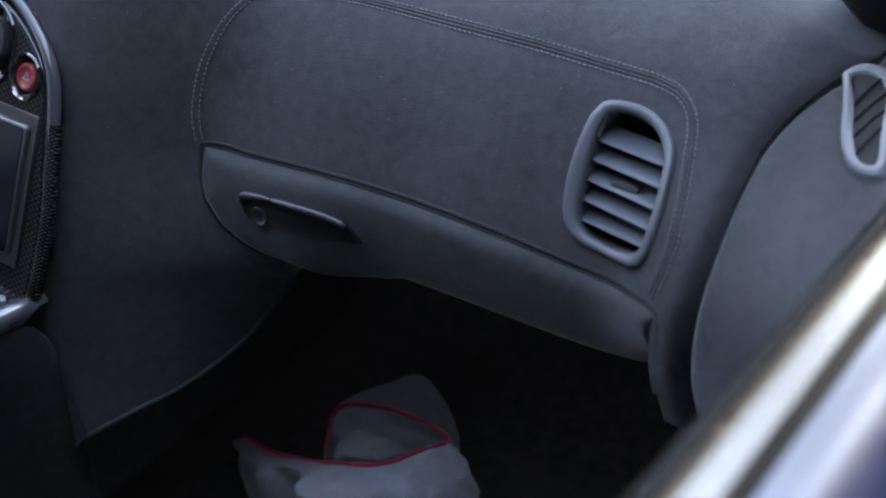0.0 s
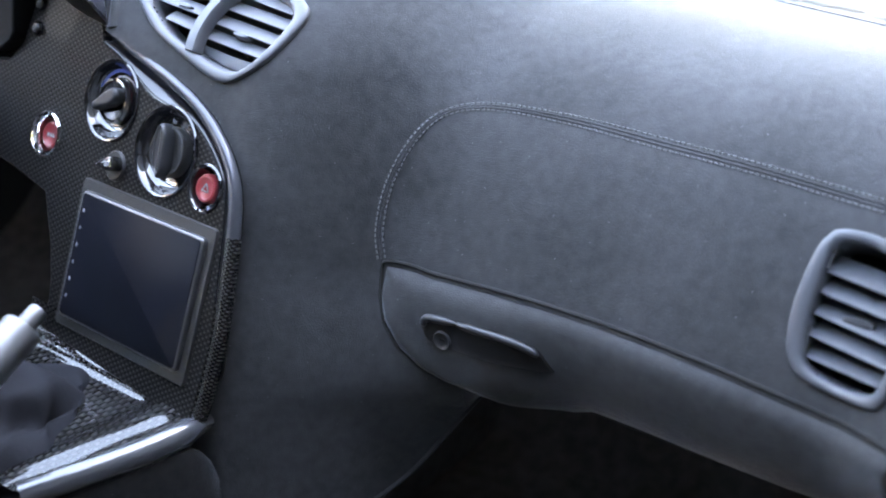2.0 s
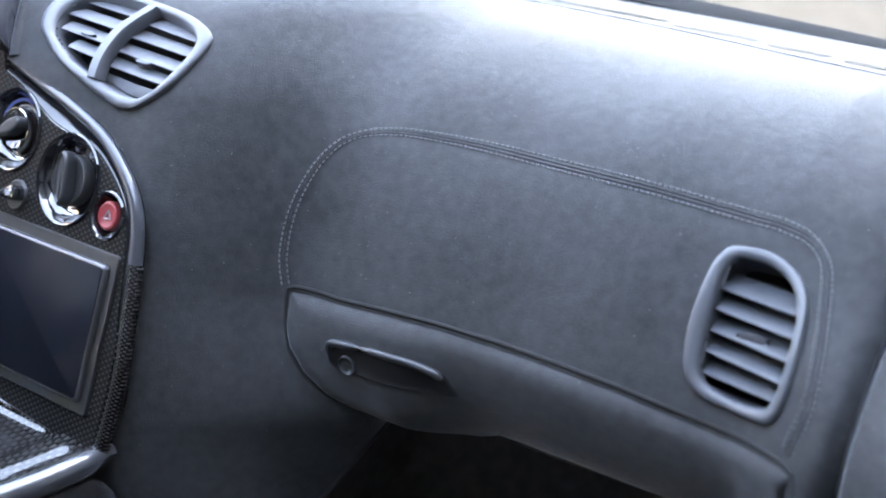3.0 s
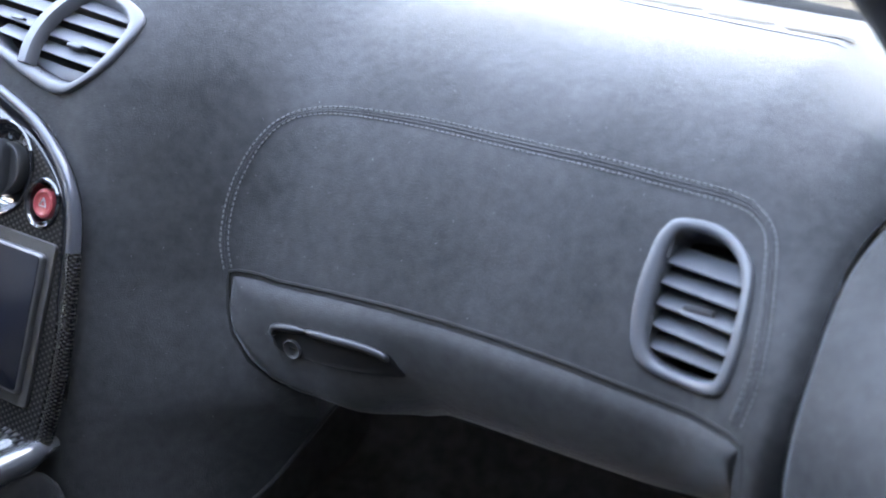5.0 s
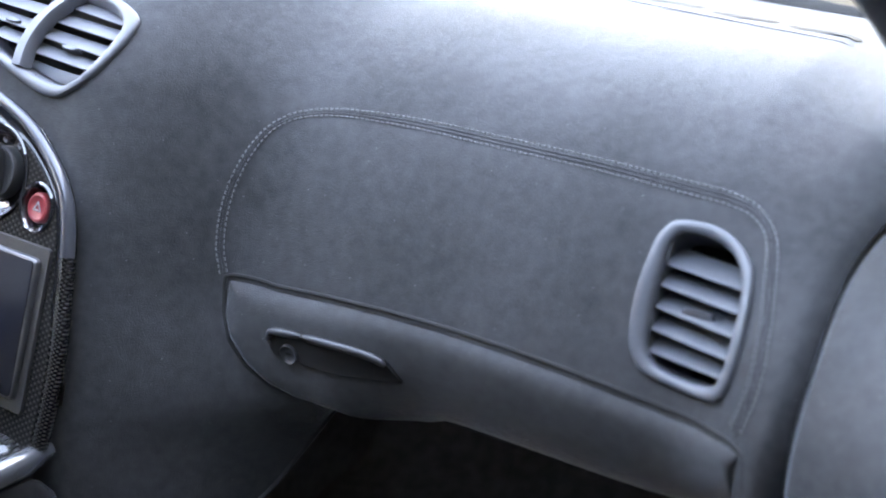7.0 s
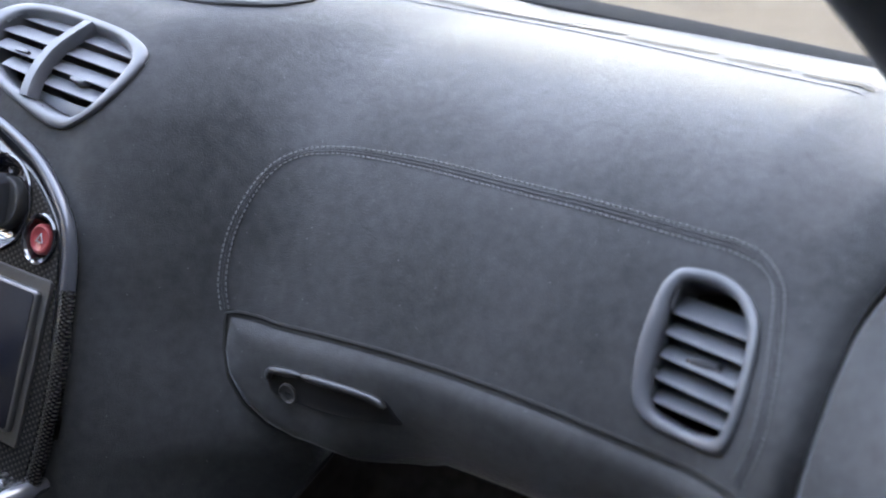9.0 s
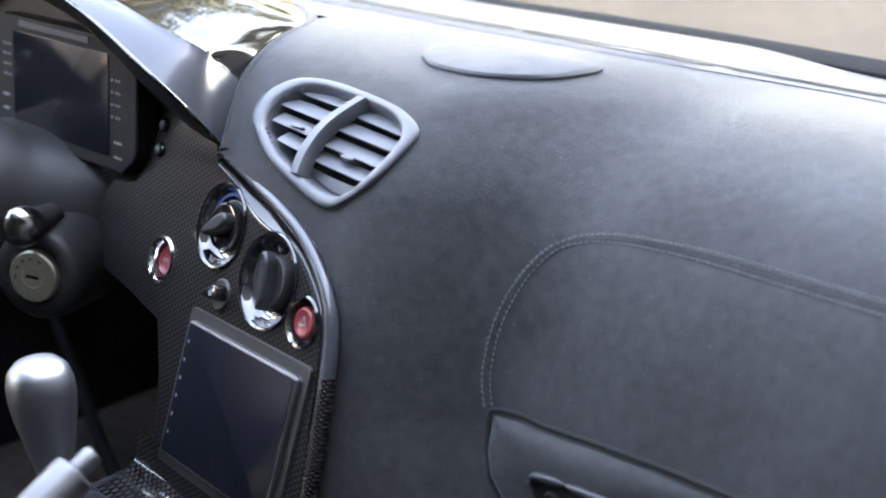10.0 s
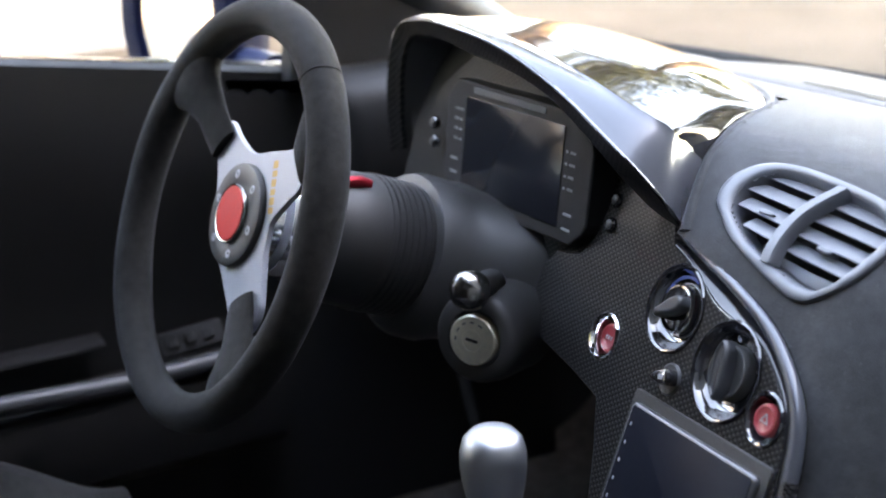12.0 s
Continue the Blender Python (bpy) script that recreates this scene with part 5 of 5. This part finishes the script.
part("sail_panel", bm, VINYL, d_door, "black mirror sail panel at the pillar")

mirror = thing("door_mirror", "dark blue door mirror reflecting bright daylight", "door mirror", (-.86, -.05, .5))
m_m = basis((-.880, -.118, .552), (.42, -.90, .06), (.9, .42, 0))
M_OUT = loop([(-.092, -.01), (-.088, .050), (-.05, .088), (.04, .094), (.090, .07), (.100, .0), (.085, -.065), (.03, -.088), (-.045, -.084), (-.080, -.056)], 60)
bm = bmesh.new()
slab(bm, M_OUT, m_m, [(.045, -.10), (.02, -.085), (.006, -.05), (0, -.02), (0, .000), (.003, .004), (.014, .006), (.026, .004), (.031, -.004)])
part("housing", bm, PAINT_DIMMED, mirror, "dark blue painted shell")
bm = bmesh.new()
slab(bm, inset(M_OUT, .031), m_m, [(0, -.006), (0, -.0035)])
part("glass", bm, MIRROR, mirror, "mirror glass", smooth_faces=False)
bm = bmesh.new()
tube(bm, [(-.87, -.09, .53), (-.82, -.06, .505), (-.75, -.04, .500)], [.028, .03, .03], 14)
part("arm", bm, PAINT, mirror)

seat = thing("driver_seat", "black cloth driver seat cushion", "car seat", (-.36, -.6, -.05))
bm = bmesh.new()
cush = []
for s in np.linspace(0, 1, 24):
    x = -.60 + .50 * s
    row = []
    for w in np.linspace(0, 1, 24):
        y = -.335 - .42 * w
        z = .205 + .065 * (abs(2 * s - 1) ** 2.5) + .012 * math.sin(9 * s) - .07 * (1 - smooth(0, .35, w)) - .09 * (1 - smooth(0, .24, min(s, 1 - s)))
        row.append((x, y, z))
    cush.append(row)
rings(bm, cush, closed=False)
part("cushion", bm, SUEDE_DARK, seat, "padded black cushion with raised bolsters")
bm = bmesh.new()
block(bm, Matrix.Translation((-.35, -.56, -.05)), .44, .40, .19, .02)
part("base", bm, BLACK, seat)
bm = bmesh.new()
tube(bm, spline([(-.62, .10, .26), (-.50, .08, .10), (-.36, .05, .02), (-.22, .08, .10), (-.19, .10, .28)], 40), .008, 10)
single("column_cable", bm, RUBBER, "black cable loop in the driver footwell", "cable")

# ---- outdoors ----
bm = bmesh.new()
rows = []
for r in (0, 1.5, 3, 6, 12, 25, 60, 150, 500, 1500):
    rows.append([(r * math.cos(2 * math.pi * k / 48), r * math.sin(2 * math.pi * k / 48), -.24) for k in range(48)] if r else [(.01 * math.cos(2 * math.pi * k / 48), .01 * math.sin(2 * math.pi * k / 48), -.24) for k in range(48)])
rings(bm, rows, cap_start=True)
single("ground", bm, GROUND, "dry sandy ground round the car", "ground", kind="structure")
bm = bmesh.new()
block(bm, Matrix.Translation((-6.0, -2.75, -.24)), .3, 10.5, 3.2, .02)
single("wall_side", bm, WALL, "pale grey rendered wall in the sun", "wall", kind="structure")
# Added unseen wall: keeps the sun and low sky off the car.
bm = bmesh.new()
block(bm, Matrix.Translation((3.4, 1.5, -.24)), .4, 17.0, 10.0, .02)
single("shade_wall_right", bm, WALL_DARK, "tall unseen wall added to shade the car", "wall", kind="structure")
# Added unseen wall: cuts light that reaches the dash from behind.
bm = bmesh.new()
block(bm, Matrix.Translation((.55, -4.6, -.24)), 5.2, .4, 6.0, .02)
single("shade_wall_back", bm, WALL_DARK, "unseen wall added to dim light from behind", "wall", kind="structure")


def tree(name, x, y, height, spread, seed, leaves, label):
    rnd = random.Random(seed)
    ob = thing(name, label, "tree", (x, y, -.24), "trees round the car")
    bm = bmesh.new()
    top = Vector((x + .3, y, height * .62))
    tube(bm, spline([(x, y, -.24), (x + .1, y + .05, height * .25), (x + .2, y, height * .45), tuple(top)], 14), list(np.linspace(.24, .08, 14)), 12)
    limbs = []
    for k in range(9):
        a, base = k * 2.4 + rnd.random(), height * (.35 + .03 * k)
        end = Vector((x + spread * .75 * math.cos(a), y + spread * .75 * math.sin(a), base + spread * (.35 + .3 * rnd.random())))
        limbs.append(end)
        tube(bm, spline([(x + .2, y, base), (x + .2 + (end.x - x) * .45, y + (end.y - y) * .45, base + (end.z - base) * .6), tuple(end)], 8), list(np.linspace(.08, .02, 8)), 8)
    part("trunk", bm, BARK, ob)
    verts, faces = [], []
    hubs = limbs + [top + Vector((rnd.uniform(-1, 1) * spread * .6, rnd.uniform(-1, 1) * spread * .6, rnd.uniform(-.1, .5) * spread)) for k in range(16)]
    for k in range(leaves):
        c = hubs[rnd.randrange(len(hubs))] + Vector((rnd.gauss(0, .26), rnd.gauss(0, .26), rnd.gauss(0, .2))) * spread
        q = Euler((rnd.uniform(-1, 1), rnd.uniform(-1, 1), rnd.uniform(0, 6.3))).to_matrix()
        s = rnd.uniform(.08, .18)
        n = len(verts)
        for p in ((-s, 0, 0), (0, -s * .45, s * .12), (s, 0, 0), (0, s * .45, s * .12)):
            verts.append(c + q @ Vector(p))
        faces.append((n, n + 1, n + 2, n + 3))
    me = bpy.data.meshes.new("crown")
    me.from_pydata([tuple(v) for v in verts], [], faces)
    me.materials.append(LEAF)
    crown = new("crown", me)
    crown.parent = ob
    crown.matrix_parent_inverse = ob.matrix_world.inverted()
    return ob


for k, (x, y, h, s, n) in enumerate(((-7.4, 5.0, 8.4, 2.4, 3000), (-9.0, 8.4, 9.0, 2.8, 3600), (-7.0, 13.0, 8.6, 2.4, 3000), (-10.5, 4.0, 8.6, 2.6, 3400), (-5.6, -8.6, 5.5, 2.0, 4000), (-.6, 12.5, 8.0, 2.2, 3200), (-14.0, 16.0, 7.0, 2.6, 3600), (1.5, 19.0, 8.0, 2.8, 6000), (8.5, 17.0, 8.0, 2.6, 6000))):
    tree("tree", x, y, h, s, 4 + k, n, "leafy green tree standing in sunlight")
